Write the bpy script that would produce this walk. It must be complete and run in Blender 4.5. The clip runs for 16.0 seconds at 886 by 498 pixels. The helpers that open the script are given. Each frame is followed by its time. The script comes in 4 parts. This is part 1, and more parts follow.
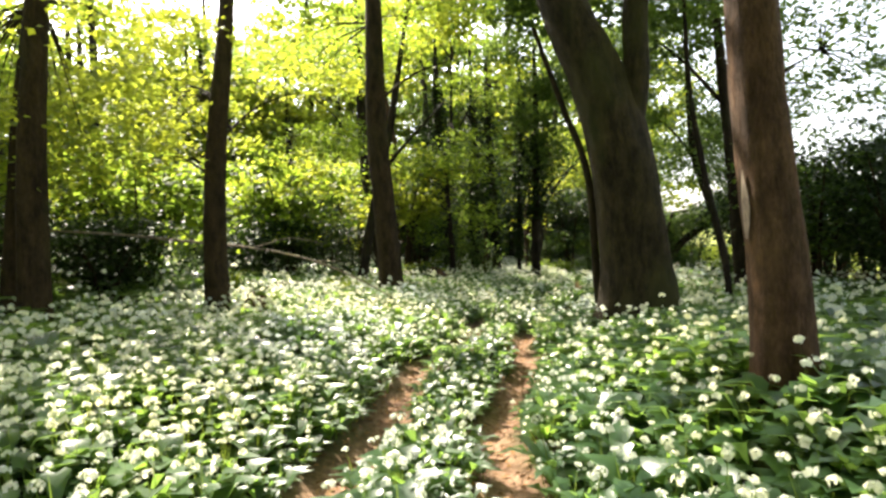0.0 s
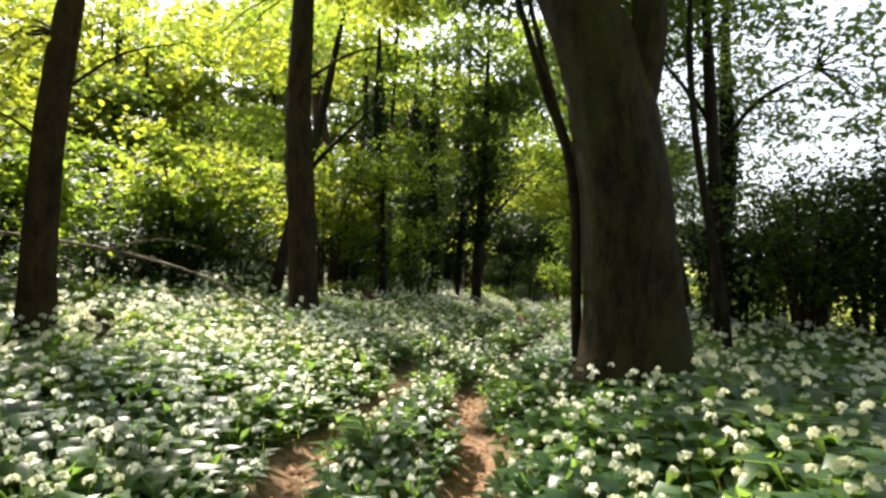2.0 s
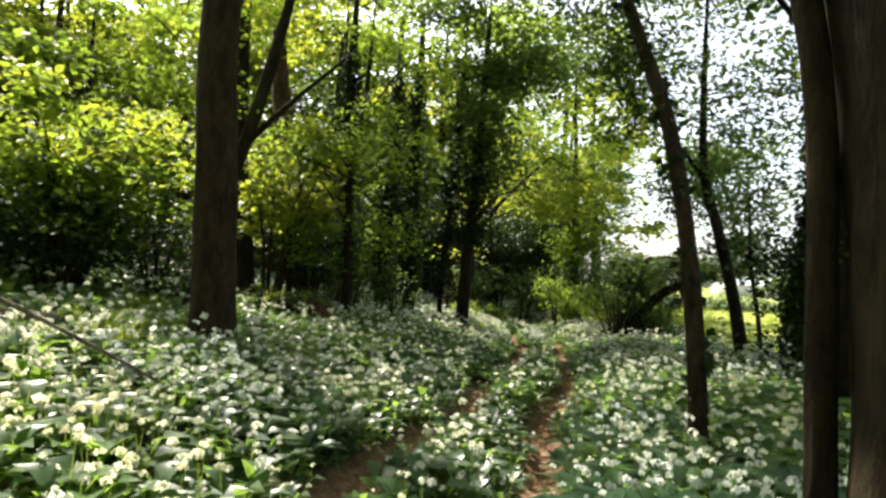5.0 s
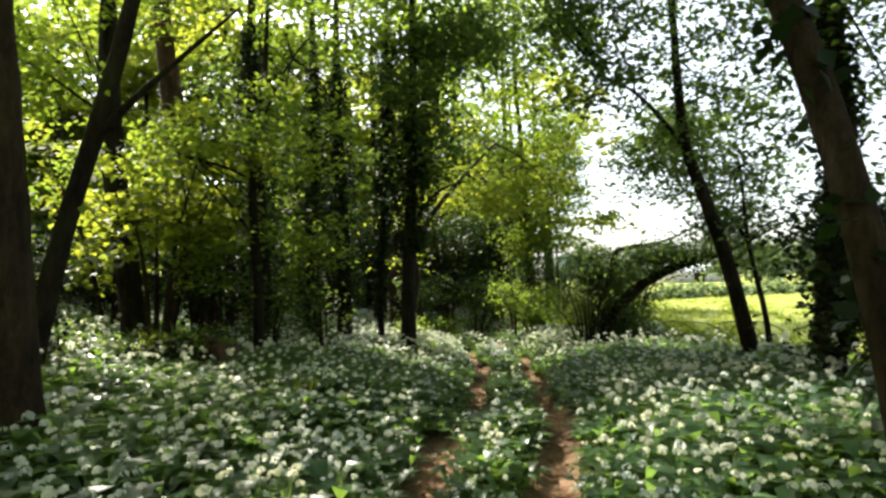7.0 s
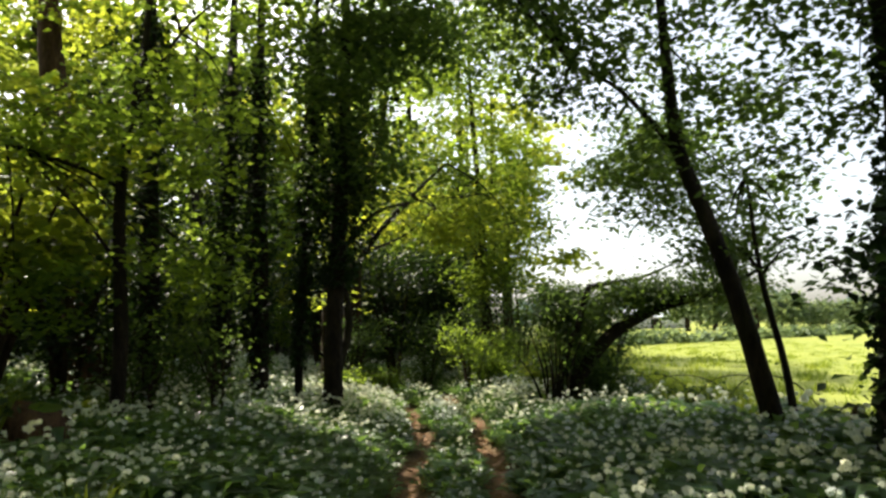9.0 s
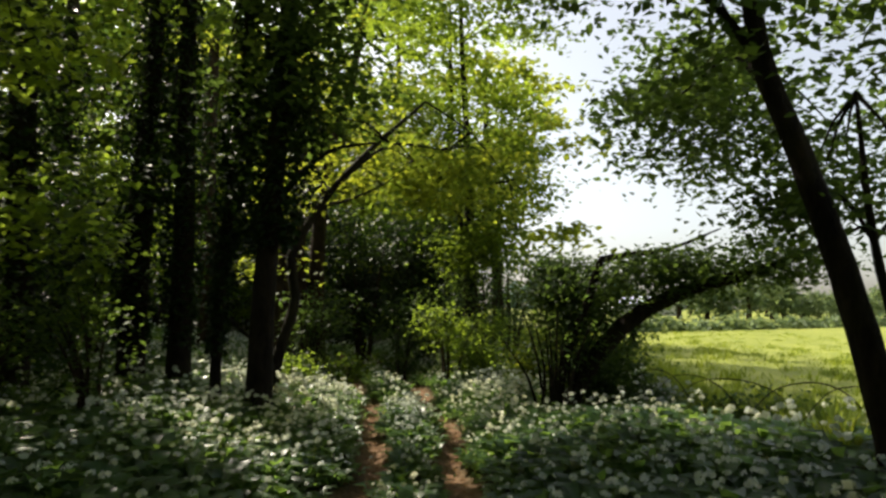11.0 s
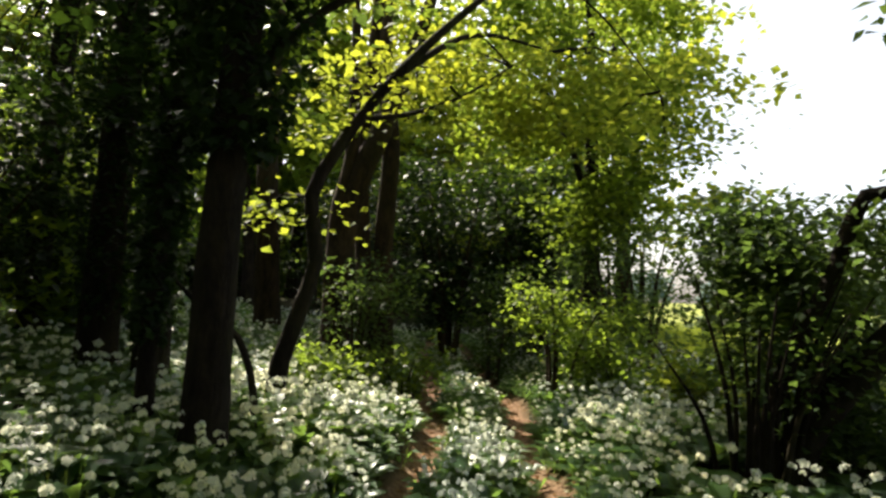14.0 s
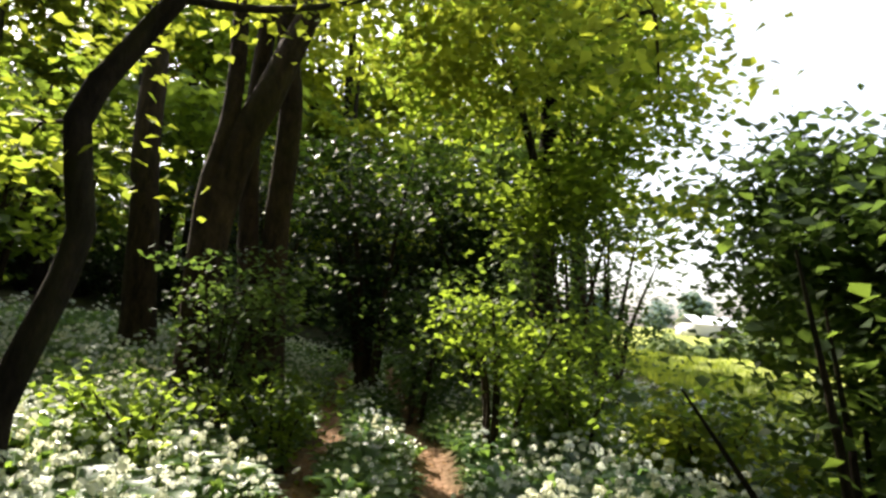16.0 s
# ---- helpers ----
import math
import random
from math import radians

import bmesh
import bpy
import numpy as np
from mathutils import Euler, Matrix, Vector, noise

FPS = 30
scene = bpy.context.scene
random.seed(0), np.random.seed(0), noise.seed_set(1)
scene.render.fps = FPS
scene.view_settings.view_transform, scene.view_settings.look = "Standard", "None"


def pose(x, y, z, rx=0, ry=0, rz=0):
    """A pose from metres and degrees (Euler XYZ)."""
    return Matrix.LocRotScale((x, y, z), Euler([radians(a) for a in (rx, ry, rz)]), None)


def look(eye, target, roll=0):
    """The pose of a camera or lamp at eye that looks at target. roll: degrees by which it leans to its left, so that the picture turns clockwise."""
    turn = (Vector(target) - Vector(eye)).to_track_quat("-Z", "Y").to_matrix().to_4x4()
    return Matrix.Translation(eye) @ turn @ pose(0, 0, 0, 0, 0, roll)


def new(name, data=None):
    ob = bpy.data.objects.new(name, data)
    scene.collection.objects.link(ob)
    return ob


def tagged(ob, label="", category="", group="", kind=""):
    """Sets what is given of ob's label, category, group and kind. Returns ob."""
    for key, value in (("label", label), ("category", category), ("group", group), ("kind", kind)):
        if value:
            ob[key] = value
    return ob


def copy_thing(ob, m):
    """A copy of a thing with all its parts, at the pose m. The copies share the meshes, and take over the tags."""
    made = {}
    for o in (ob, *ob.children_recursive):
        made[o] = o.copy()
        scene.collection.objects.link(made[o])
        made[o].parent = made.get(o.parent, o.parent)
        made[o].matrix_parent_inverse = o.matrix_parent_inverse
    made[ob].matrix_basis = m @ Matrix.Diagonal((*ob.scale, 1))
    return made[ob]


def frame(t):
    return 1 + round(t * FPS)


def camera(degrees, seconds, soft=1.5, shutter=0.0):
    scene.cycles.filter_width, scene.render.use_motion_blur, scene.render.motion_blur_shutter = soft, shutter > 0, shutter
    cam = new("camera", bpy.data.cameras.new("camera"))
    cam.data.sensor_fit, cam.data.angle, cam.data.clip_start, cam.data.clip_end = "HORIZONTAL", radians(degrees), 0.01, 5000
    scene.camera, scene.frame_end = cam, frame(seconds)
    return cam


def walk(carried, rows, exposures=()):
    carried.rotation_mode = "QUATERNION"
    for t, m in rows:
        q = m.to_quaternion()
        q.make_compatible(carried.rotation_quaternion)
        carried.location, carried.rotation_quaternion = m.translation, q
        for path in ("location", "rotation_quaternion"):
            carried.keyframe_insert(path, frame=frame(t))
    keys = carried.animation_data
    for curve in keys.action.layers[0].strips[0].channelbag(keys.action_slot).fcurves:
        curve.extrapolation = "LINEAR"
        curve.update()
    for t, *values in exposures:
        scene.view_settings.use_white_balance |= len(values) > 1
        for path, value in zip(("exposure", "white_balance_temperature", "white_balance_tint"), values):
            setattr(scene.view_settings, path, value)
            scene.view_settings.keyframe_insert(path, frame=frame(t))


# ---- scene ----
cam = camera(72.6, 16.0, soft=2.7)
METRES, EYE, TILT, LEAN, TURN = 20.0, 1.5, -1.0, 2.5, 0.0
ROWS = [
    (0.0, 0.0, 0.0, 0.0, 0.0, 0.0, -0.0),
    (0.5, -0.0029, 0.0289, 0.0001, -0.99, 1.87, -4.73),
    (1.0, 0.0011, 0.0569, -0.0012, -2.96, 2.75, -4.16),
    (1.5, 0.0035, 0.0872, -0.0005, -1.77, 1.32, -3.45),
    (2.0, 0.0062, 0.1171, 0.0005, -6.23, 2.11, -3.68),
    (2.5, 0.0099, 0.146, 0.003, -3.56, 3.49, -2.88),
    (3.0, 0.0101, 0.1749, 0.004, -2.12, 4.88, -3.0),
    (3.5, 0.014, 0.207, 0.0028, -3.35, 3.29, -1.13),
    (4.0, 0.0162, 0.2371, 0.0021, -5.95, 3.62, -4.22),
    (6.5, 0.0417, 0.3927, 0.0021, -11.77, 2.26, -3.82),
    (7.0, 0.0498, 0.4212, 0.0052, -13.31, 4.58, -0.82),
    (7.5, 0.0583, 0.4484, 0.0062, -19.23, 5.78, -2.24),
    (8.0, 0.0717, 0.4752, 0.0069, -16.71, 7.21, -0.3),
    (8.5, 0.0823, 0.5041, 0.007, -17.25, 8.31, -3.69),
    (9.0, 0.0976, 0.5333, 0.0061, -17.19, 8.92, -0.98),
    (11.5, 0.1605, 0.6823, 0.008, -18.85, 5.39, -3.55),
    (12.0, 0.171, 0.7125, 0.0063, -20.89, 3.03, -3.35),
    (12.5, 0.1842, 0.7461, 0.0073, -21.92, 4.22, -3.31),
    (13.0, 0.1924, 0.7731, 0.0084, -17.63, 4.94, -5.5),
    (13.5, 0.2058, 0.8004, 0.0086, -7.71, 5.57, -3.37),
    (14.0, 0.2142, 0.8314, 0.0069, -7.62, 5.28, -5.26),
    (14.5, 0.2271, 0.8613, 0.0057, -13.14, 5.93, -6.59),
    (15.0, 0.2369, 0.8938, 0.006, -13.42, 4.3, -4.0),
    (15.5, 0.2486, 0.9223, 0.0064, -14.1, 7.4, -5.59),
    (16.0, 0.2573, 0.953, 0.0073, -12.48, 7.47, -6.24),
]
EXPOSURES = [(0.0, 2.05, 6650, 12), (0.5, 1.9, 6600, 12), (1.0, 1.72, 6600, 12), (2.0, 1.56, 6550, 12), (3.5, 1.38, 6500, 12), (4.2, 1.45, 6500, 12), (6.5, 1.64, 6500, 8), (8.0, 1.36, 6550, 8), (9.0, 1.2, 6700, 8),
             (11.5, 0.62, 6850, 9), (12.5, 0.7, 6800, 9), (13.0, 0.76, 6750, 10), (13.5, 0.92, 6750, 11), (14.0, 1.16, 6750, 11), (14.5, 1.58, 6650, 12), (16.0, 1.52, 6650, 12)]
walk(cam, [(t, pose(0, 0, EYE, TILT, LEAN, TURN) @ pose(METRES * x, METRES * y, METRES * z, 90 + pitch, roll, yaw)) for t, x, y, z, yaw, pitch, roll in ROWS],
     exposures=EXPOSURES)

# ---- light: a clear spring sky, the sun ahead and to the left, behind the leaves ----
SUN_AZIMUTH, SUN_ELEVATION = -30.0, 46.0     # degrees; azimuth from +y towards +x
world = bpy.data.worlds.new("sky")
scene.world = world
world.use_nodes = True
wn = world.node_tree.nodes
sky = wn.new("ShaderNodeTexSky")
sky.sky_type = "NISHITA"
sky.sun_disc = False
sky.sun_elevation, sky.sun_rotation = radians(SUN_ELEVATION), radians(SUN_AZIMUTH)
sky.air_density, sky.dust_density, sky.ozone_density = 1.0, 3.0, 0.6
wn["Background"].inputs["Strength"].default_value = 0.15
haze = wn.new("ShaderNodeHueSaturation")      # a bright, milky spring sky
haze.inputs["Saturation"].default_value = 0.52
world.node_tree.links.new(sky.outputs[0], haze.inputs["Color"])
world.node_tree.links.new(haze.outputs[0], wn["Background"].inputs["Color"])
sun = new("sun", bpy.data.lights.new("sun", "SUN"))
sun.data.energy, sun.data.angle, sun.data.color = 5.0, radians(0.55), (1.0, 0.93, 0.78)
az, el = radians(SUN_AZIMUTH), radians(SUN_ELEVATION)
SUN_WAY = Vector((math.sin(az) * math.cos(el), math.cos(az) * math.cos(el), math.sin(el)))
sun.matrix_world = look(SUN_WAY * 100, (0, 0, 0))


# ---- materials ----
def mat_base(name, rough=0.8):
    m = bpy.data.materials.new(name)
    m.use_nodes = True
    nt = m.node_tree
    b = nt.nodes["Principled BSDF"]
    b.inputs["Roughness"].default_value = rough
    b.inputs["Specular IOR Level"].default_value = 0.15
    return m, nt, b


def ramp(nt, fac, stops):
    r = nt.nodes.new("ShaderNodeValToRGB")
    e = r.color_ramp.elements
    while len(e) < len(stops):
        e.new(0.5)
    for k, (p, c) in zip(e, stops):
        k.position, k.color = p, (*c, 1)
    nt.links.new(fac, r.inputs[0])
    return r.outputs[0]


def noise_out(nt, scale, detail=4, stretch=(1, 1, 1), rough=0.6):
    co = nt.nodes.new("ShaderNodeTexCoord")
    mp = nt.nodes.new("ShaderNodeMapping")
    mp.inputs["Scale"].default_value = stretch
    n = nt.nodes.new("ShaderNodeTexNoise")
    n.inputs["Scale"].default_value, n.inputs["Detail"].default_value, n.inputs["Roughness"].default_value = scale, detail, rough
    nt.links.new(co.outputs["Object"], mp.inputs[0])
    nt.links.new(mp.outputs[0], n.inputs["Vector"])
    return n.outputs["Fac"]


def mix_rgb(nt, fac, a, b, mode="MIX"):
    mx = nt.nodes.new("ShaderNodeMix")
    mx.data_type, mx.blend_type = "RGBA", mode
    for sock, v in ((mx.inputs[0], fac), (mx.inputs[6], a), (mx.inputs[7], b)):
        if isinstance(v, (int, float)):
            sock.default_value = v
        elif isinstance(v, tuple):
            sock.default_value = (*v, 1)
        else:
            nt.links.new(v, sock)
    return mx.outputs[2]


def bump(nt, b, height, strength, dist=0.02):
    n = nt.nodes.new("ShaderNodeBump")
    n.inputs["Strength"].default_value, n.inputs["Distance"].default_value = strength, dist
    nt.links.new(height, n.inputs["Height"])
    nt.links.new(n.outputs[0], b.inputs["Normal"])


def bark_mat(name, dark, light, moss=0.3, scale=9):
    m, nt, b = mat_base(name, 0.9)
    grain = noise_out(nt, scale, 8, (1, 1, 0.22), 0.7)
    patch = noise_out(nt, 1.3, 3, (1, 1, 0.5))
    fine = noise_out(nt, scale * 4.5, 5, (1, 1, 0.35), 0.65)
    both = nt.nodes.new("ShaderNodeMath")
    both.operation = "MULTIPLY_ADD"
    both.inputs[1].default_value, both.inputs[2].default_value = 0.45, 0.0
    nt.links.new(fine, both.inputs[0])
    add = nt.nodes.new("ShaderNodeMath")
    nt.links.new(grain, add.inputs[0])
    nt.links.new(both.outputs[0], add.inputs[1])
    grain = add.outputs[0]
    col = ramp(nt, grain, [(0.52, dark), (0.92, light)])
    blotch = noise_out(nt, 4.0, 6, (1, 1, 0.6), 0.75)
    col = mix_rgb(nt, 1.0, col, ramp(nt, blotch, [(0.36, (0.5, 0.48, 0.45)), (0.55, (1.0, 1.0, 1.0)), (0.7, (1.5, 1.42, 1.25))]), "MULTIPLY")
    col = mix_rgb(nt, ramp(nt, patch, [(0.5, (0, 0, 0)), (0.72, (moss,) * 3)]), col, (0.045, 0.05, 0.014))
    nt.links.new(col, b.inputs["Base Color"])
    bump(nt, b, grain, 1.0, 0.04)
    return m


def leaf_mat(name, top, glow, share=0.5, spread=0.35, rough=0.5, gloss=0.15):
    """A leaf: a matt upper face and light that comes through it, each leaf a little different."""
    m, nt, b = mat_base(name, rough)
    b.inputs["Specular IOR Level"].default_value = gloss
    geo = nt.nodes.new("ShaderNodeNewGeometry")
    big = noise_out(nt, 0.7, 2)
    rnd = ramp(nt, geo.outputs["Random Per Island"], [(0.0, (1 - spread,) * 3), (0.5, (1.0,) * 3), (1.0, (1 + spread, 1 + spread * 0.8, 1.0))])
    patch = ramp(nt, big, [(0.3, (0.75, 0.8, 0.9)), (0.7, (1.2, 1.12, 0.9))])
    tone = mix_rgb(nt, 1.0, rnd, patch, "MULTIPLY")
    nt.links.new(mix_rgb(nt, 1.0, tone, top, "MULTIPLY"), b.inputs["Base Color"])
    tr = nt.nodes.new("ShaderNodeBsdfTranslucent")
    nt.links.new(mix_rgb(nt, 1.0, tone, glow, "MULTIPLY"), tr.inputs["Color"])
    mx = nt.nodes.new("ShaderNodeMixShader")
    mx.inputs[0].default_value = share
    nt.links.new(b.outputs[0], mx.inputs[1])
    nt.links.new(tr.outputs[0], mx.inputs[2])
    nt.links.new(mx.outputs[0], nt.nodes["Material Output"].inputs["Surface"])
    return m


def plain_mat(name, a, b_, scale, rough=0.85, bumpy=0.4, stretch=(1, 1, 1)):
    m, nt, b = mat_base(name, rough)
    n1, n2 = noise_out(nt, scale, 6, stretch), noise_out(nt, scale * 0.13, 2)
    col = mix_rgb(nt, 0.35, ramp(nt, n1, [(0.3, a), (0.7, b_)]), ramp(nt, n2, [(0.35, a), (0.65, b_)]))
    nt.links.new(col, b.inputs["Base Color"])
    bump(nt, b, n1, bumpy)
    return m


BARK = bark_mat("bark_brown", (0.012, 0.0078, 0.004), (0.062, 0.041, 0.021))
BARK_GREY = bark_mat("bark_smooth_grey", (0.01, 0.007, 0.0036), (0.05, 0.038, 0.018), 0.7, 10)
BARK_RED = bark_mat("bark_reddish", (0.032, 0.018, 0.011), (0.13, 0.073, 0.042), 0.15, 12)
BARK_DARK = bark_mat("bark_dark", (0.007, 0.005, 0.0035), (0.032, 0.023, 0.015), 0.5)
DEAD = bark_mat("dead_wood", (0.13, 0.1, 0.075), (0.34, 0.28, 0.22), 0.1, 14)
LEAF = leaf_mat("spring_leaf", (0.04, 0.074, 0.016), (0.31, 0.44, 0.05), 0.55)
LEAF_YELLOW = leaf_mat("young_beech_leaf", (0.07, 0.11, 0.018), (0.4, 0.47, 0.05), 0.58)
LEAF_DEEP = leaf_mat("hedge_leaf", (0.028, 0.052, 0.018), (0.17, 0.27, 0.05), 0.42)
IVY = leaf_mat("ivy_leaf", (0.015, 0.03, 0.01), (0.045, 0.09, 0.013), 0.22, 0.4, 0.5)
GARLIC = leaf_mat("garlic_leaf", (0.042, 0.088, 0.042), (0.25, 0.42, 0.08), 0.4, 0.35, 0.36, 0.42)
STEM = leaf_mat("garlic_stem", (0.12, 0.2, 0.05), (0.25, 0.36, 0.06), 0.4)
PETAL = leaf_mat("white_petal", (0.46, 0.5, 0.45), (0.88, 0.92, 0.8), 0.5, 0.12, 0.6)
GRASS = leaf_mat("grass_blade", (0.08, 0.14, 0.022), (0.38, 0.46, 0.055), 0.5)
LITTER = leaf_mat("fallen_leaf", (0.2, 0.115, 0.06), (0.2, 0.1, 0.04), 0.15, 0.45, 0.8)
# distance haze is mixed into these two leaf colours: paler, then bluer
FARLEAF = leaf_mat("haze_paled_foliage", (0.1, 0.15, 0.075), (0.24, 0.32, 0.13), 0.4)
HAZE = leaf_mat("haze_tinted_foliage", (0.16, 0.24, 0.22), (0.22, 0.3, 0.26), 0.3, 0.15)
ROOF = plain_mat("pale_sheet_roof", (0.55, 0.6, 0.68), (0.68, 0.72, 0.78), 3)
RENDERED = plain_mat("pale_rendered_wall", (0.5, 0.48, 0.45), (0.62, 0.6, 0.56), 3)


def ground_mat():
    m, nt, b = mat_base("woodland_soil", 0.95)
    at = nt.nodes.new("ShaderNodeAttribute")
    at.attribute_name = "trodden"
    fine, coarse = noise_out(nt, 22, 8), noise_out(nt, 2.2, 4)
    soil = ramp(nt, fine, [(0.3, (0.1, 0.055, 0.033)), (0.55, (0.25, 0.15, 0.095)), (0.75, (0.4, 0.26, 0.18))])
    mould = ramp(nt, fine, [(0.3, (0.02, 0.016, 0.009)), (0.7, (0.075, 0.055, 0.03))])
    green = ramp(nt, coarse, [(0.35, (0.02, 0.035, 0.01)), (0.7, (0.05, 0.08, 0.02))])
    rest = mix_rgb(nt, 0.45, mould, green)
    nt.links.new(mix_rgb(nt, at.outputs["Fac"], rest, soil), b.inputs["Base Color"])
    bump(nt, b, fine, 0.8, 0.03)
    return m


SOIL = ground_mat()
MEADOW = plain_mat("meadow_turf", (0.12, 0.155, 0.025), (0.31, 0.33, 0.07), 5, 0.9, 0.5, (1, 0.4, 1))


# ---- mesh helpers ----
def part(name, verts, faces, material, parent=None, label="", smooth=False, origin=(0, 0, 0)):
    """One mesh object from arrays: quads or triangles of indices, one or several materials."""
    me = bpy.data.meshes.new(name)
    verts = np.asarray(verts, dtype=np.float32) - np.asarray(origin, dtype=np.float32)
    faces = np.asarray(faces, dtype=np.int32)
    k = faces.shape[1]
    me.vertices.add(len(verts))
    me.vertices.foreach_set("co", verts.ravel())
    me.loops.add(faces.size)
    me.loops.foreach_set("vertex_index", faces.ravel())
    me.polygons.add(len(faces))
    me.polygons.foreach_set("loop_start", np.arange(0, faces.size, k, dtype=np.int32))
    if smooth:
        me.polygons.foreach_set("use_smooth", np.ones(len(faces), dtype=bool))
    for mt in (material if isinstance(material, (list, tuple)) else [material]):
        me.materials.append(mt)
    me.update(calc_edges=True)
    me.validate()
    ob = new(name, me)
    if parent is not None:
        ob.parent = parent
    if label:
        tagged(ob, label)
    return ob


def thing(name, at, label, category, group="", kind=""):
    ob = new(name)
    ob.location = at
    ob.empty_display_size = 0.2
    return tagged(ob, label, category, group, kind)


def spline(points, step):
    """Points (x, y, z, r) on a smooth line through the given ones."""
    p = np.array(points, dtype=float)
    p = np.vstack([2 * p[0] - p[1], p, 2 * p[-1] - p[-2]])
    out = []
    for i in range(1, len(p) - 2):
        n = max(1, int(np.linalg.norm(p[i + 1, :3] - p[i, :3]) / step))
        for u in np.linspace(0, 1, n, endpoint=False):
            out.append(0.5 * (2 * p[i] + (p[i + 1] - p[i - 1]) * u + (2 * p[i - 1] - 5 * p[i] + 4 * p[i + 1] - p[i + 2]) * u * u
                              + (3 * p[i] - p[i - 1] - 3 * p[i + 1] + p[i + 2]) * u ** 3))
    out.append(p[-2])
    out = np.array(out)
    out[:, 3] = np.maximum(out[:, 3], 0.003)
    return out


def tube(points, sides=10, step=0.25, rough=0.06, flare=0.0, rng=None):
    """A tapered, slightly uneven limb along points (x, y, z, r); flare: how far the foot spreads into roots."""
    rng = rng or np.random.default_rng(1)
    c = spline(points, step)
    n = len(c)
    d = np.gradient(c[:, :3], axis=0)
    d /= np.linalg.norm(d, axis=1)[:, None] + 1e-9
    u = np.zeros_like(d)
    last = np.cross(d[0], [1.0, 0, 0] if abs(d[0, 2]) > 0.8 else [0, 0, 1.0])
    for k in range(n):                                  # carry the ring along without a twist
        last = last - d[k] * (last @ d[k])
        last /= np.linalg.norm(last) + 1e-9
        u[k] = last
    w = np.cross(d, u)
    a = np.linspace(0, 2 * np.pi, sides, endpoint=False)
    ph = rng.random(4) * 6.28
    h = np.arange(n)[:, None] * step
    wob = 1 + rough * (np.sin(2 * a + ph[0] + h * 0.7) + 0.7 * np.sin(3 * a + ph[1] - h * 1.1) + 0.5 * np.sin(5 * a + ph[2] + h * 2.3)) + rough * 0.5 * rng.normal(size=(n, sides))
    if flare:
        foot = np.exp(-np.maximum(c[:, 2] - c[0, 2], 0) / 0.28)[:, None]
        wob = wob + flare * foot * (0.6 + 0.55 * np.sin(5 * a + ph[3]) + 0.25 * np.sin(3 * a + ph[1]))
    r = c[:, 3:4] * wob
    v = c[:, None, :3] + r[..., None] * (np.cos(a)[None, :, None] * u[:, None] + np.sin(a)[None, :, None] * w[:, None])
    v = v.reshape(-1, 3)
    i, j = np.meshgrid(np.arange(n - 1), np.arange(sides), indexing="ij")
    j2 = (j + 1) % sides
    f = np.stack([i * sides + j, i * sides + j2, (i + 1) * sides + j2, (i + 1) * sides + j], -1).reshape(-1, 4)
    return v, f


def leaf_quads(rng, p, size, tilt=0.5, wide=0.78, droop=0.25):
    """A folded, pointed leaf at each point p: two triangles over the midrib."""
    n = len(p)
    s = size * rng.uniform(0.65, 1.3, n)[:, None]
    yaw = rng.random(n) * 2 * np.pi
    along = np.stack([np.cos(yaw), np.sin(yaw), rng.normal(-droop, tilt, n)], -1)
    along /= np.linalg.norm(along, axis=1)[:, None]
    side = np.stack([-np.sin(yaw), np.cos(yaw), rng.normal(0, tilt, n)], -1)
    side -= along * (side * along).sum(1)[:, None]
    side /= np.linalg.norm(side, axis=1)[:, None]
    up = np.cross(along, side)
    lift = 0.12 * s * up
    v = np.stack([p, p + along * s * 0.45 + side * s * wide * 0.5 + lift, p + along * s, p + along * s * 0.45 - side * s * wide * 0.5 + lift], 1).reshape(-1, 3)
    k = np.arange(n)[:, None] * 4
    f = np.concatenate([k + [[0, 1, 2]], k + [[0, 2, 3]]], 0)
    return v, f


def spray_points(rng, clumps, flat=0.1, spray=0.32, per=28):
    """Leaf places: flat sprays strewn through ellipsoids (x, y, z, rx, ry, rz, leaves)."""
    out, hubs = [], []
    for x, y, z, rx, ry, rz, n in clumps:
        m = max(3, int(n / per))
        q = rng.normal(size=(m, 3))
        q /= np.linalg.norm(q, axis=1)[:, None]
        q *= rng.random((m, 1)) ** 0.42
        hub = np.array([x, y, z]) + q * [rx, ry, rz]
        hubs.append(hub)
        k = rng.integers(0, m, int(n))
        reach = spray * rng.uniform(0.6, 1.5, m)
        off = rng.normal(size=(int(n), 3)) * np.stack([reach[k], reach[k], np.full(int(n), flat)], -1)
        off[:, 2] -= 0.25 * (off[:, 0] ** 2 + off[:, 1] ** 2)
        out.append(hub[k] + off)
    return np.vstack(out), np.vstack(hubs)


# ---- the lie of the land ----
PATH_LINE = np.array([(-0.5, -40), (-0.45, -6), (-0.35, 0), (-0.2, 4), (0.3, 6.7), (1.1, 9.5), (2.35, 12.7), (3.55, 15.6), (4.5, 18.7), (5.1, 20.5), (5.65, 23.5), (5.9, 26), (6.5, 32), (7.5, 40), (9, 70)])
LEFT_RUT = np.array([(-1.0, -40), (-1.0, -6), (-0.9, 0), (-0.72, 4.2), (-0.49, 5.4), (0.0, 7.66), (0.6, 9.9), (1.83, 12.7), (3.1, 15.7), (4.0, 18.4), (4.66, 20.85), (5.15, 24), (5.35, 26), (5.85, 31.5), (7, 40)])
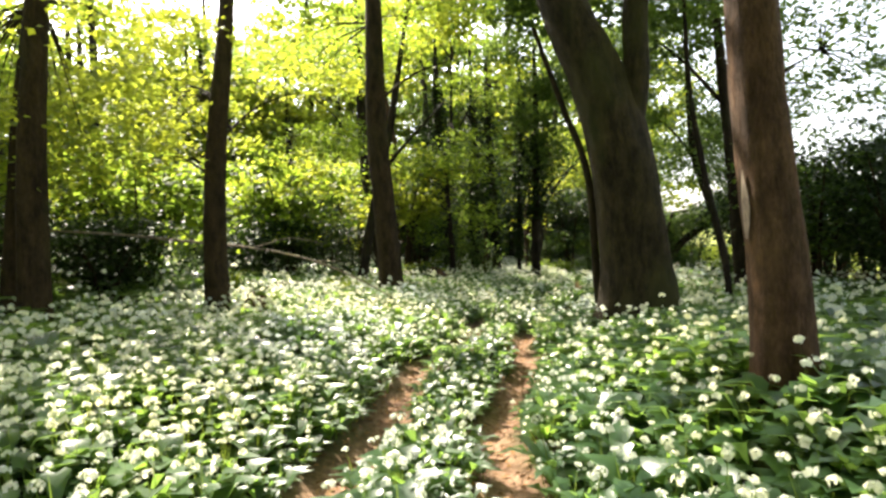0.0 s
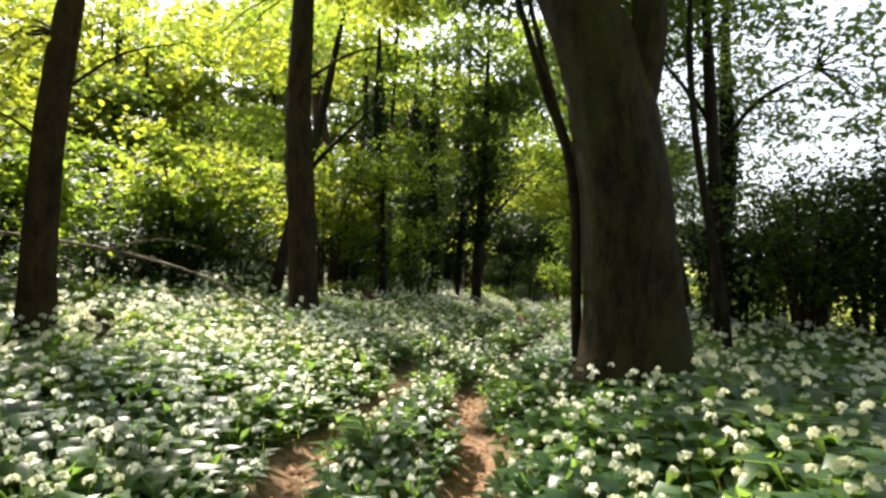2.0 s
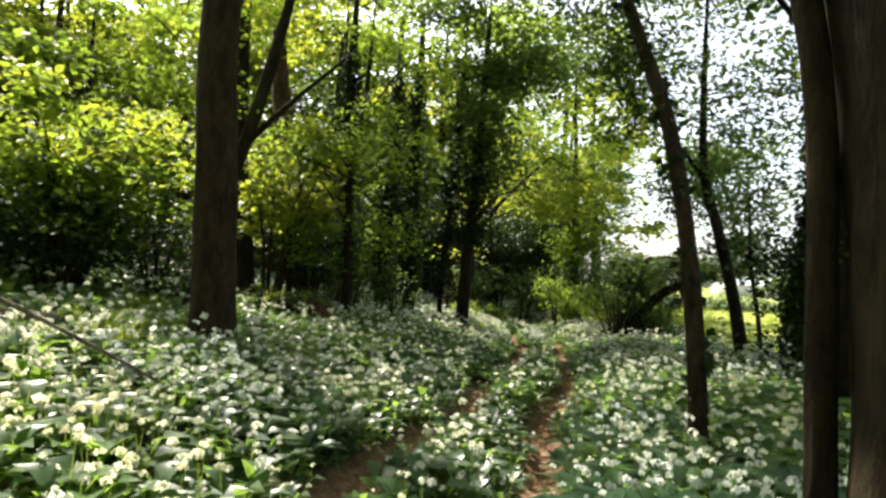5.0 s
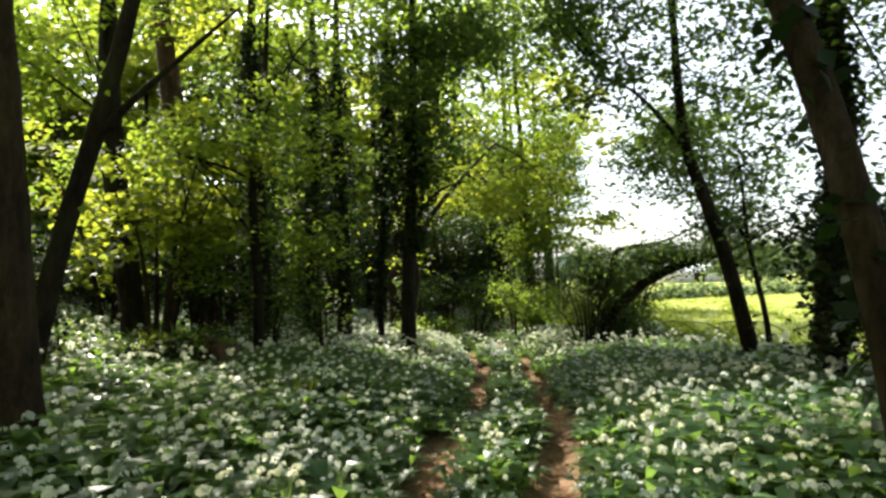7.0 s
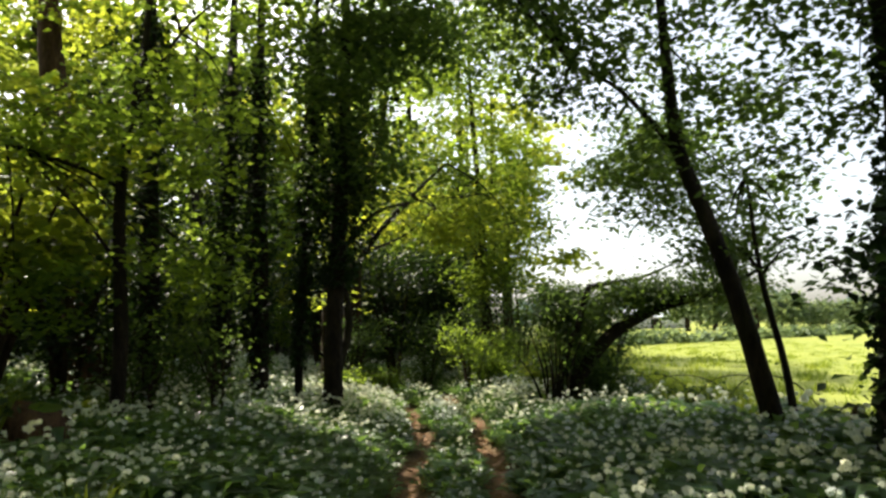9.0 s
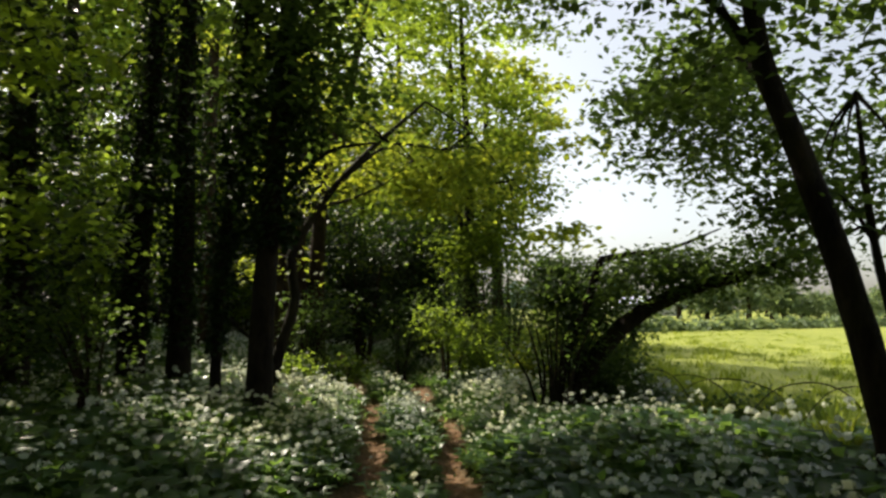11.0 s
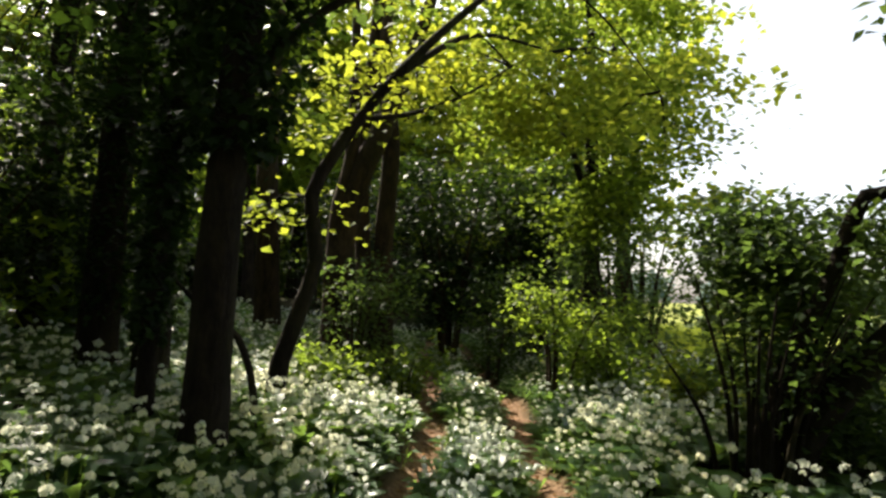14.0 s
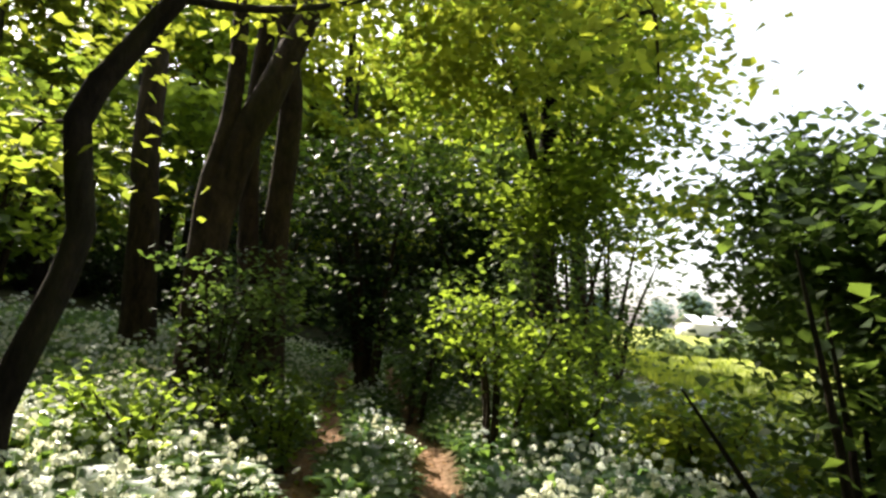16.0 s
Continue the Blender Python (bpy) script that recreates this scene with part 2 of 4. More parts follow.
RIGHT_RUT = np.array([(0.0, -40), (0.0, -6), (0.1, 0), (0.33, 3.9), (0.62, 5.84), (1.05, 8.24), (1.9, 10.5), (2.85, 12.7), (4.0, 15.5), (5.0, 18.6), (5.5, 20.2), (6.18, 23.3), (6.45, 25.2), (7.05, 33), (8, 40)])
FIELD_EDGE = np.array([(9.3, -60), (9.3, 14), (9.4, 18), (9.7, 20.5), (11.8, 25), (13.6, 30), (17, 42), (24, 60), (60, 150)])


def at_y(line, y):
    return np.interp(y, line[:, 1], line[:, 0])


def wander(x, y):
    return 0.05 * np.sin(0.9 * x + 1.3) * np.cos(0.7 * y) + 0.03 * np.sin(2.1 * x - 1.7 * y) + 0.015 * np.sin(5.3 * x + 4.1 * y)


def rut_depth(x, y):
    wob = 0.09 * np.sin(1.7 * y) + 0.05 * np.sin(4.3 * y + 1)
    a, b = np.abs(x - at_y(LEFT_RUT, y) - wob), np.abs(x - at_y(RIGHT_RUT, y) + wob)
    return np.exp(-(np.minimum(a, b) / 0.185) ** 4) * (y < 36)


def land(x, y):
    x, y = np.asarray(x, dtype=float), np.asarray(y, dtype=float)
    u = x - at_y(PATH_LINE, y)
    base = np.interp(y, [-20, 0, 7, 13, 18, 20, 26, 45, 400], [0.1, 0.1, 0.05, -0.1, -0.3, -0.4, -0.5, -0.5, -0.5])
    side = 0.2 * np.clip((np.abs(u) - 0.5) / 1.6, 0, 1) ** 1.3
    bank = 0.075 * np.clip(-u - 1.5, 0, 22)
    base = base + 0.13 * np.exp(-((x - 2.3) / 0.9) ** 2) * np.clip((y - 1.5) / 1.5, 0, 1) * np.clip((9.5 - y) / 1.5, 0, 1)
    base = base + 0.14 * np.exp(-((x - 2.1) / 0.7) ** 2 - ((y - 3.4) / 1.2) ** 2)
    e = x - at_y(FIELD_EDGE, y)
    out = np.clip((e + 0.8) / 2.5, 0, 1)
    out = out * out * (3 - 2 * out)
    h = base + side + bank + wander(x, y) - 0.08 * rut_depth(x, y)
    meadow = -0.42 + 0.3 * wander(x * 0.3, y * 0.3) - 0.004 * np.clip(e, 0, 60)
    return h * (1 - out) + meadow * out


def build_ground():
    def axis(lo, hi, step, far):
        mid = np.arange(lo, hi + 1e-6, step)
        grow = np.cumsum(step * 1.35 ** np.arange(1, 40))
        grow = grow[grow < far]
        return np.concatenate([lo - grow[::-1], mid, hi + grow])
    xs, ys = axis(-4, 12, 0.15, 1500), axis(-2, 34, 0.15, 1500)
    gx, gy = np.meshgrid(xs, ys, indexing="ij")
    v = np.stack([gx, gy, land(gx, gy)], -1).reshape(-1, 3)
    nx, ny = len(xs), len(ys)
    i, j = np.meshgrid(np.arange(nx - 1), np.arange(ny - 1), indexing="ij")
    f = np.stack([i * ny + j, (i + 1) * ny + j, (i + 1) * ny + j + 1, i * ny + j + 1], -1).reshape(-1, 4)
    ob = part("ground", v, f, [SOIL, MEADOW], smooth=True)
    tagged(ob, "brown woodland soil with two trodden ruts, meadow turf beyond", "ground", kind="structure")
    c = v[f].mean(1)
    ob.data.polygons.foreach_set("material_index", (c[:, 0] > at_y(FIELD_EDGE, c[:, 1]) + 0.3).astype(np.int32))
    worn = ob.data.attributes.new("trodden", "FLOAT", "POINT")
    worn.data.foreach_set("value", rut_depth(v[:, 0], v[:, 1]).astype(np.float32))


build_ground()


# ---- trees ----
def tree(name, label, trunk, bark, limbs=(), clumps=(), leaf=0.1, leaf_material=None, flare=0.35, ivy=None, seed=1, sides=14, tilt=0.5, twigs=10, group="", flat=0.1, spray=0.32, high=()):
    """A tree from its trunk line (x, y, z, r), its limbs and its leafy masses, all in world metres; high: added leaf
    layers that shade the ground.
    """
    rng = np.random.default_rng(seed)
    x, y = trunk[0][:2]
    base = (x, y, float(land(x, y)))
    trunk = [(x, y, base[2] - 0.12, trunk[0][3])] + list(trunk[1:] if trunk[0][2] <= base[2] + 0.1 else trunk)
    t = thing(name, base, label, "tree", group)
    part("trunk", *tube(trunk, sides, 0.22, 0.045, flare, rng), bark, t, smooth=True, origin=base)
    for limb in limbs:
        part("limb", *tube(limb, 8, 0.2, 0.05, 0, rng), bark, t, smooth=True, origin=base)
    if clumps:
        p, hubs = spray_points(rng, clumps, flat, spray, 42)
        top = np.array([q[:3] for q in trunk] + [q[:3] for l in limbs for q in l[1:]])
        low = top[:, 2].min() + 0.45 * (top[:, 2].max() - top[:, 2].min())
        top = top[top[:, 2] >= low]
        for h in hubs[rng.permutation(len(hubs))[:twigs]]:
            s = top[np.argmin(np.linalg.norm(top - h, axis=1))]
            mid = (s + h) / 2 + [0, 0, 0.12 * np.linalg.norm(h - s)]
            part("branch", *tube([(*s, 0.024), (*mid, 0.013), (*h, 0.004)], 5, 0.35, 0.03, 0, rng), bark, t, smooth=True, origin=base)
        part("crown", *leaf_quads(rng, p, leaf, tilt), leaf_material or LEAF, t, origin=base)
    # large leaves above the view, added only to shade what lies below
    if high:
        p, _ = spray_points(rng, high, 0.15, 0.45, 30)
        part("shade_canopy", *leaf_quads(rng, p, 0.28, 0.4), leaf_material or LEAF, t, "leafy canopy high overhead", origin=base)
    if ivy:
        z0, z1, reach, n = ivy
        c = spline(trunk, 0.1)
        c = c[(c[:, 2] > z0) & (c[:, 2] < z1)]
        k = rng.integers(0, len(c), n)
        a, d = rng.random(n) * 6.28, rng.random(n) ** 0.7
        taper = np.sin(np.pi * np.clip((c[k, 2] - z0) / (z1 - z0), 0.05, 0.97)) ** 0.6
        r = c[k, 3] + d * reach * taper
        p = np.stack([c[k, 0] + r * np.cos(a), c[k, 1] + r * np.sin(a), c[k, 2] + rng.normal(0, 0.05, n)], -1)
        part("ivy", *leaf_quads(rng, p, 0.09, 0.9, 0.8, 0.6), IVY, t, "dark glossy ivy leaves", origin=base)
    return t


def bush(name, label, x, y, height, spread, n, leaf, leaf_material, stems=7, seed=1, bark=None, low=0.25, group="", category="shrub", per=30):
    """A many-stemmed shrub, leafy from low * height upwards."""
    rng = np.random.default_rng(seed)
    z = float(land(x, y))
    t = thing(name, (x, y, z), label, category, group)
    clumps = []
    for i in range(stems):
        a, d = rng.random() * 6.28, spread * rng.uniform(0.35, 1.0)
        h = height * rng.uniform(0.7, 1.0)
        ex, ey = x + d * math.cos(a), y + d * math.sin(a)
        line = [(x + 0.12 * math.cos(a), y + 0.12 * math.sin(a), z - 0.08, 0.012 + 0.012 * height),
                (x + 0.4 * (ex - x), y + 0.4 * (ey - y), z + 0.5 * h, 0.008 + 0.008 * height), (ex, ey, z + h, 0.005)]
        part("stem", *tube(line, 6, 0.25, 0.04, 0, rng), bark or BARK, t, smooth=True, origin=(x, y, z))
        for u in (0.45, 0.75, 1.0):
            lz = z + max(low * height, u * h)
            s = spread * (0.55 - 0.22 * u)
            clumps.append((x + u * (ex - x), y + u * (ey - y), lz, s + 0.1, s + 0.1, 0.2 * height, n / stems / 3))
    p, hubs = spray_points(rng, clumps, 0.08, min(0.3, 0.3 * spread), per)
    g = land(p[:, 0], p[:, 1]) + 0.05
    p[:, 2] = np.maximum(p[:, 2], g)
    part("foliage", *leaf_quads(rng, p, leaf, 0.55), leaf_material, t, origin=(x, y, z))
    return t


# the two trees beside the start of the path
tree("slender_tree", "slender reddish-brown trunk rising from the wild garlic", [(1.99, 3.56, 0, 0.185), (1.98, 3.56, 0.62, 0.175), (1.96, 3.57, 1.36, 0.165), (1.91, 3.6, 2.16, 0.155), (1.89, 3.61, 2.9, 0.15), (1.8, 3.7, 6.5, 0.11), (1.9, 3.9, 10, 0.05)],
     # the wide mass at z 10 is added above the view to block sky light
     BARK_RED, [], [(1.6, 1.4, 10.0, 2.8, 2.8, 0.9, 2400), (1.9, 3.4, 8.6, 1.6, 1.5, 1.0, 200)], 0.2, LEAF, 0.25, seed=3, sides=18)
tree("beech_tree", "stout grey-brown trunk that forks overhead", [(2.39, 7.45, 0, 0.48), (2.39, 7.45, 0.6, 0.43), (2.33, 7.48, 1.6, 0.395), (2.22, 7.52, 2.5, 0.385), (2.02, 7.58, 3.4, 0.36), (1.6, 7.66, 4.5, 0.3), (1.2, 7.8, 6.5, 0.22), (0.9, 8, 9, 0.1), (1.2, 7.6, 10.6, 0.05)],
     BARK_GREY, [[(2.3, 7.5, 2.6, 0.2), (2.45, 7.44, 3.3, 0.17), (2.5, 7.42, 4.4, 0.15), (2.8, 7.4, 7, 0.1)],
                 [(2.0, 7.72, 0.1, 0.055), (1.95, 7.73, 0.9, 0.05), (1.92, 7.75, 1.95, 0.045), (1.83, 7.8, 2.56, 0.045), (1.68, 7.86, 2.98, 0.04), (1.3, 7.95, 4.2, 0.03)]],
     # masses above z 8 are added out of view to shade the ground
     [(0.3, 9.6, 8.3, 1.9, 1.4, 0.7, 750), (-0.2, 11.3, 8.5, 2.1, 1.9, 0.7, 1300), (-1.2, 9.5, 8.5, 1.3, 1.2, 0.4, 700), (1.2, 7.8, 8.8, 2.2, 2.0, 1.0, 350), (3.0, 7.3, 7.6, 1.4, 1.4, 0.9, 250), (4.2, 5.4, 10.2, 2.8, 3.0, 1.0, 3000), (0.4, 4.2, 10.4, 2.4, 2.8, 1.0, 1900)], 0.2, LEAF, 0.3, seed=4, sides=26)
# the left of the path
tree("young_tree", "slim brown tree with bright spring sprays", [(-3.5, 9.23, 0, 0.2), (-3.49, 9.23, 0.7, 0.18), (-3.48, 9.24, 1.71, 0.165), (-3.44, 9.26, 2.75, 0.155), (-3.34, 9.3, 3.81, 0.14), (-3.2, 9.36, 5, 0.12), (-3, 9.5, 8, 0.05)],
     BARK, [[(-3.42, 9.27, 3.1, 0.022), (-2.8, 9.5, 3.7, 0.014), (-2.2, 9.9, 4.0, 0.005)], [(-3.46, 9.25, 2.6, 0.022), (-4.2, 9.7, 3.0, 0.014), (-4.9, 10.2, 3.05, 0.005)]],
     [(-4.8, 10.4, 3.7, 1.7, 1.4, 0.8, 1900), (-2.7, 9.8, 4.9, 1.2, 1.2, 0.6, 420), (-3.6, 10, 7.0, 1.5, 1.5, 1.0, 160)], 0.1, LEAF_YELLOW, seed=6, high=[(-6, 12.5, 9.5, 2.4, 2.4, 0.5, 140), (-4.2, 14.2, 10, 2, 2, 0.5, 110)])
tree("woodland_tree", "straight dark trunk standing in wild garlic", [(-1.24, 13.63, 0, 0.3), (-1.22, 13.63, 0.5, 0.26), (-1.3, 13.62, 2.49, 0.24), (-1.39, 13.61, 4.15, 0.23), (-1.35, 13.62, 6.4, 0.2), (-1.3, 13.7, 10, 0.08)],
     BARK, [[(-1.36, 13.6, 4.6, 0.04), (-0.5, 13.9, 5.3, 0.025), (0.4, 14.3, 5.7, 0.008)]],
     [(-1.5, 14, 9.0, 2.0, 2.0, 1.0, 700), (-2.8, 14.8, 5.6, 1.5, 1.2, 0.7, 900), (0.4, 14.2, 6.4, 1.0, 1.0, 0.5, 700)], 0.12, LEAF_YELLOW, seed=7, sides=18, high=[(-0.8, 14.2, 11, 2.4, 2.2, 0.7, 900)])
tree("woodland_tree", "twin dark trunk under yellow-green beech leaves", [(-5.15, 7.54, 0, 0.19), (-5.11, 7.56, 2.59, 0.16), (-4.98, 7.65, 4.73, 0.13), (-4.8, 7.8, 8, 0.05)],
     BARK, [], [(-6, 8.8, 3.4, 1.8, 1.7, 1.0, 3200), (-4.6, 8.4, 4.6, 1.4, 1.2, 0.8, 900)], 0.1, LEAF_YELLOW, seed=8)
tree("woodland_tree", "twin dark trunk under yellow-green beech leaves", [(-5.86, 8.11, 0, 0.16), (-5.65, 8.25, 3.46, 0.13), (-5.48, 8.36, 5.03, 0.11), (-5.2, 8.5, 8, 0.04)],
     BARK, [], [(-7.5, 10, 3.6, 2.0, 1.8, 1.3, 3600)], 0.11, LEAF, seed=9)
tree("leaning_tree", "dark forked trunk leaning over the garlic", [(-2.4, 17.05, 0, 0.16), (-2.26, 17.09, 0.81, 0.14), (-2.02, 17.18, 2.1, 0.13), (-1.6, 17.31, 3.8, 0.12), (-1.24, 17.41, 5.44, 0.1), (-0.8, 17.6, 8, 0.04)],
     # masses from z 7 to 10 over the path are added as sun and sky blockers
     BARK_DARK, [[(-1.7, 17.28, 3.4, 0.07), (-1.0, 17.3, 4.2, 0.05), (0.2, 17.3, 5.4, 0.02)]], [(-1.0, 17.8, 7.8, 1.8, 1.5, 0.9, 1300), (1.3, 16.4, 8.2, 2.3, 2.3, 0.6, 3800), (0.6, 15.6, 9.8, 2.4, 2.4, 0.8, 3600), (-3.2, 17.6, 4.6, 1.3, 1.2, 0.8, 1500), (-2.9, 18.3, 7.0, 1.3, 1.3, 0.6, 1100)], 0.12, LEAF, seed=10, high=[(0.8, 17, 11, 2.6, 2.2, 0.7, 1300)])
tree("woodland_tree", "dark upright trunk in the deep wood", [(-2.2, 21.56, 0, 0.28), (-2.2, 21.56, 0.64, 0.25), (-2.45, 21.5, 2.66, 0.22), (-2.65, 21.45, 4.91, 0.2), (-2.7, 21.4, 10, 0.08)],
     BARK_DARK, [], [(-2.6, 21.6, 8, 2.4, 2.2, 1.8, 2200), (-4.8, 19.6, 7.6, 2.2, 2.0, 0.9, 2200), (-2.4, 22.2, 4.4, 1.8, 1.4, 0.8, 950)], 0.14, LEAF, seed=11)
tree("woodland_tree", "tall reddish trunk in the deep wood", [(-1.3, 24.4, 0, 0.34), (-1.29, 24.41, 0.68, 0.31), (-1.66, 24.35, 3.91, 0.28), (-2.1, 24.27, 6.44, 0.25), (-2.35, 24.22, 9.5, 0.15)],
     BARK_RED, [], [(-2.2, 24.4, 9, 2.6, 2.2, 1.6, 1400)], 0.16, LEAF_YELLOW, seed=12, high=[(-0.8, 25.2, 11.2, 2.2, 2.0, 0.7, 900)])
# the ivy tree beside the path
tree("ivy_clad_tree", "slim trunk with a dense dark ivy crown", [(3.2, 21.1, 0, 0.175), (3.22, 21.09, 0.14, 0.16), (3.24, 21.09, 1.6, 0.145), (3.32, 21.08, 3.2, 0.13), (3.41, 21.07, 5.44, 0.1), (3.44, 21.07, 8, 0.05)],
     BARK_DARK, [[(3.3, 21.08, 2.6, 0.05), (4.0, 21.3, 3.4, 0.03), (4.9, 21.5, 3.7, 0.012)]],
     # the masses at z 7.9 and 9.8 are added overhead to darken the path
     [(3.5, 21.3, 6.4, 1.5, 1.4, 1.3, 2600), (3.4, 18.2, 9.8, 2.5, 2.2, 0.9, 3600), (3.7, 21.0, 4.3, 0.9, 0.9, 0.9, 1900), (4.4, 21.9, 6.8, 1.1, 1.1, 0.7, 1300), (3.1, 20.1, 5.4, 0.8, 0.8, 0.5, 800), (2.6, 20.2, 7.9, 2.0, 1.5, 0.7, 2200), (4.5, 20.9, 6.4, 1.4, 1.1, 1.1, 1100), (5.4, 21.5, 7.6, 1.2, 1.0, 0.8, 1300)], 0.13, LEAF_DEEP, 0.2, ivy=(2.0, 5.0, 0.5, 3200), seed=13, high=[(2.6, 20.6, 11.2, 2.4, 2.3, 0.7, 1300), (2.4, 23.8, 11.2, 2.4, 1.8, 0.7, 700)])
# crowns take the darkest leaf tone to deepen the grove's shade
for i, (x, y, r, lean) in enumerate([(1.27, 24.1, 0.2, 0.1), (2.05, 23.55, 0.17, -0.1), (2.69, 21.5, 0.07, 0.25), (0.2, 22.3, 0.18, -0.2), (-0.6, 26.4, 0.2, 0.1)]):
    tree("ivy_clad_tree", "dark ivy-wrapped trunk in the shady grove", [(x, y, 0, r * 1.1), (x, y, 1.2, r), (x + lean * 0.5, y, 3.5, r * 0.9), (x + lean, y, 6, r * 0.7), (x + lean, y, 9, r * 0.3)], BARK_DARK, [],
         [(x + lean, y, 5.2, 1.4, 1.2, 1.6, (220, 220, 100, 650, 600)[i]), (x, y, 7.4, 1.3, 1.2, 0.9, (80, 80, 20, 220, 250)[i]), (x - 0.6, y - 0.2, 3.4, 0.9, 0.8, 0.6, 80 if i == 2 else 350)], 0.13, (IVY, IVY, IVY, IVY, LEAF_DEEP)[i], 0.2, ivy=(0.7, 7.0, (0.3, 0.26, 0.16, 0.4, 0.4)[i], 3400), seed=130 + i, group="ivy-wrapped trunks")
tree("crooked_tree", "crooked dark trunk under sunlit yellow-green leaves", [(3.46, 22.9, 0, 0.105), (3.49, 22.9, 0.36, 0.092), (3.63, 22.94, 0.85, 0.084), (3.77, 22.97, 1.42, 0.08), (3.68, 22.95, 2.06, 0.077), (3.9, 23.0, 2.56, 0.07), (4.3, 23.03, 3.2, 0.062), (4.93, 22.98, 3.94, 0.05), (5.9, 23.0, 4.9, 0.02)],
     BARK_DARK, [[(4.15, 23, 2.95, 0.035), (4.6, 23.3, 3.1, 0.028), (5.3, 23.7, 3.5, 0.018), (6.0, 24.1, 4.1, 0.008)], [(5.9, 23.0, 4.9, 0.02), (6.8, 23.2, 4.5, 0.014), (7.7, 23.4, 3.7, 0.006)], [(4.5, 23, 3.45, 0.05), (5.4, 23.5, 4.2, 0.03), (6.6, 24.2, 4.4, 0.012)]],
     [(3.6, 23.5, 3.1, 0.7, 0.5, 0.6, 260), (3.3, 23.5, 1.9, 0.5, 0.4, 0.6, 130), (4.6, 23.6, 3.6, 0.9, 0.6, 0.5, 420), (5.6, 24.4, 4.2, 1.4, 0.8, 0.6, 1000), (6.7, 24.8, 3.8, 0.9, 0.8, 0.7, 1300), (7.6, 24.6, 4.4, 0.8, 0.6, 0.5, 350), (7.7, 23.4, 3.5, 0.5, 0.5, 0.6, 320), (4.8, 23.9, 5.3, 1.5, 1.2, 0.6, 300)], 0.115, LEAF_YELLOW, 0.1, seed=14)
tree("spreading_tree", "dense bright-green tree spreading over the path ahead", [(8.6, 27.8, 0, 0.2), (8.55, 27.7, 1.5, 0.17), (8.4, 27.4, 3.2, 0.14), (8.2, 27.1, 5.5, 0.09), (8.0, 27, 8.0, 0.06), (7.9, 26.8, 10.4, 0.02)],
     BARK_DARK, [[(8.45, 27.5, 2.6, 0.08), (7.7, 26.6, 3.8, 0.05), (7.0, 25.8, 4.4, 0.015)], [(8.4, 27.4, 3.0, 0.08), (9.2, 27.4, 4.2, 0.05), (9.8, 27.4, 4.9, 0.015)]],
     [(6.9, 26.6, 4.7, 1.4, 1.5, 1.2, 1600), (8.3, 26.8, 4.8, 0.9, 0.9, 1.0, 1500), (7.5, 27, 6.6, 1.6, 1.6, 1.2, 1200), (6.3, 26.4, 5.8, 1.4, 1.2, 1.0, 1000), (9.6, 27.0, 4.6, 0.9, 1.0, 1.1, 2200), (9.5, 27.2, 6.6, 1.1, 1.1, 0.8, 1200),
      (8.1, 26.7, 2.7, 0.7, 0.6, 0.7, 1300), (8.8, 26.5, 3.3, 0.6, 0.6, 0.7, 1200), (7.0, 26.9, 8.6, 1.8, 1.5, 1.2, 1500), (8.4, 26.4, 9.9, 1.8, 1.5, 1.2, 2300), (9.7, 25.9, 8.8, 1.1, 1.1, 1.0, 900), (5.6, 26.8, 10.2, 1.7, 1.4, 1.0, 1600)], 0.14, LEAF, 0.2, seed=141, twigs=26)
tree("understorey_tree", "slim young tree with airy sunlit green sprays", [(0.25, 19.5, 0, 0.1), (0.28, 19.5, 1.2, 0.085), (0.2, 19.45, 3.2, 0.07), (0.42, 19.4, 5.2, 0.05), (0.5, 19.5, 7.4, 0.02)],
     BARK_DARK, [[(0.24, 19.46, 2.2, 0.03), (-0.3, 19.1, 3.0, 0.02), (-0.9, 18.8, 3.6, 0.006)], [(0.3, 19.42, 4.2, 0.03), (0.9, 19.2, 5.4, 0.02), (1.6, 19.4, 6.3, 0.006)]],
     [(1.2, 19.6, 2.3, 0.9, 0.6, 0.6, 700), (0.9, 19.0, 4.1, 1.2, 1.0, 0.8, 1400), (-0.6, 18.9, 3.7, 1.0, 0.8, 0.7, 800), (1.3, 19.4, 6.3, 1.6, 1.3, 0.7, 1100), (-0.4, 18.8, 1.9, 0.7, 0.6, 0.5, 500)], 0.115, LEAF, 0.15, seed=151, twigs=22, spray=0.26)
# the grove ahead
tree("woodland_tree", "upright brown trunk in the grove ahead", [(2.1, 31.0, 0, 0.32), (2.1, 31.03, 0.5, 0.29), (2.0, 31, 2.3, 0.26), (1.88, 30.97, 4.4, 0.24), (1.9, 31, 9, 0.12)], BARK, [], [(2, 31.3, 8.6, 1.8, 1.8, 1.2, 260)], 0.16, LEAF_YELLOW, seed=15)
tree("leaning_tree", "brown trunk leaning over a hazel thicket", [(3.86, 26.85, 0, 0.26), (3.86, 26.85, 0.43, 0.24), (3.85, 26.85, 1.73, 0.22), (4.11, 26.89, 3.05, 0.2), (4.44, 26.92, 3.93, 0.19), (5.1, 27, 6, 0.12), (5.6, 27.1, 9, 0.05)],
     BARK, [[(3.75, 26.82, 1.6, 0.14), (3.78, 26.83, 2.4, 0.13), (3.94, 26.86, 3.39, 0.11), (3.93, 26.86, 4.88, 0.09), (3.8, 26.9, 7, 0.04)]], [(5, 27, 7, 2, 1.8, 1.4, 260), (3.6, 26.8, 6.4, 1.5, 1.4, 1.0, 60)], 0.13, LEAF_YELLOW, seed=16)
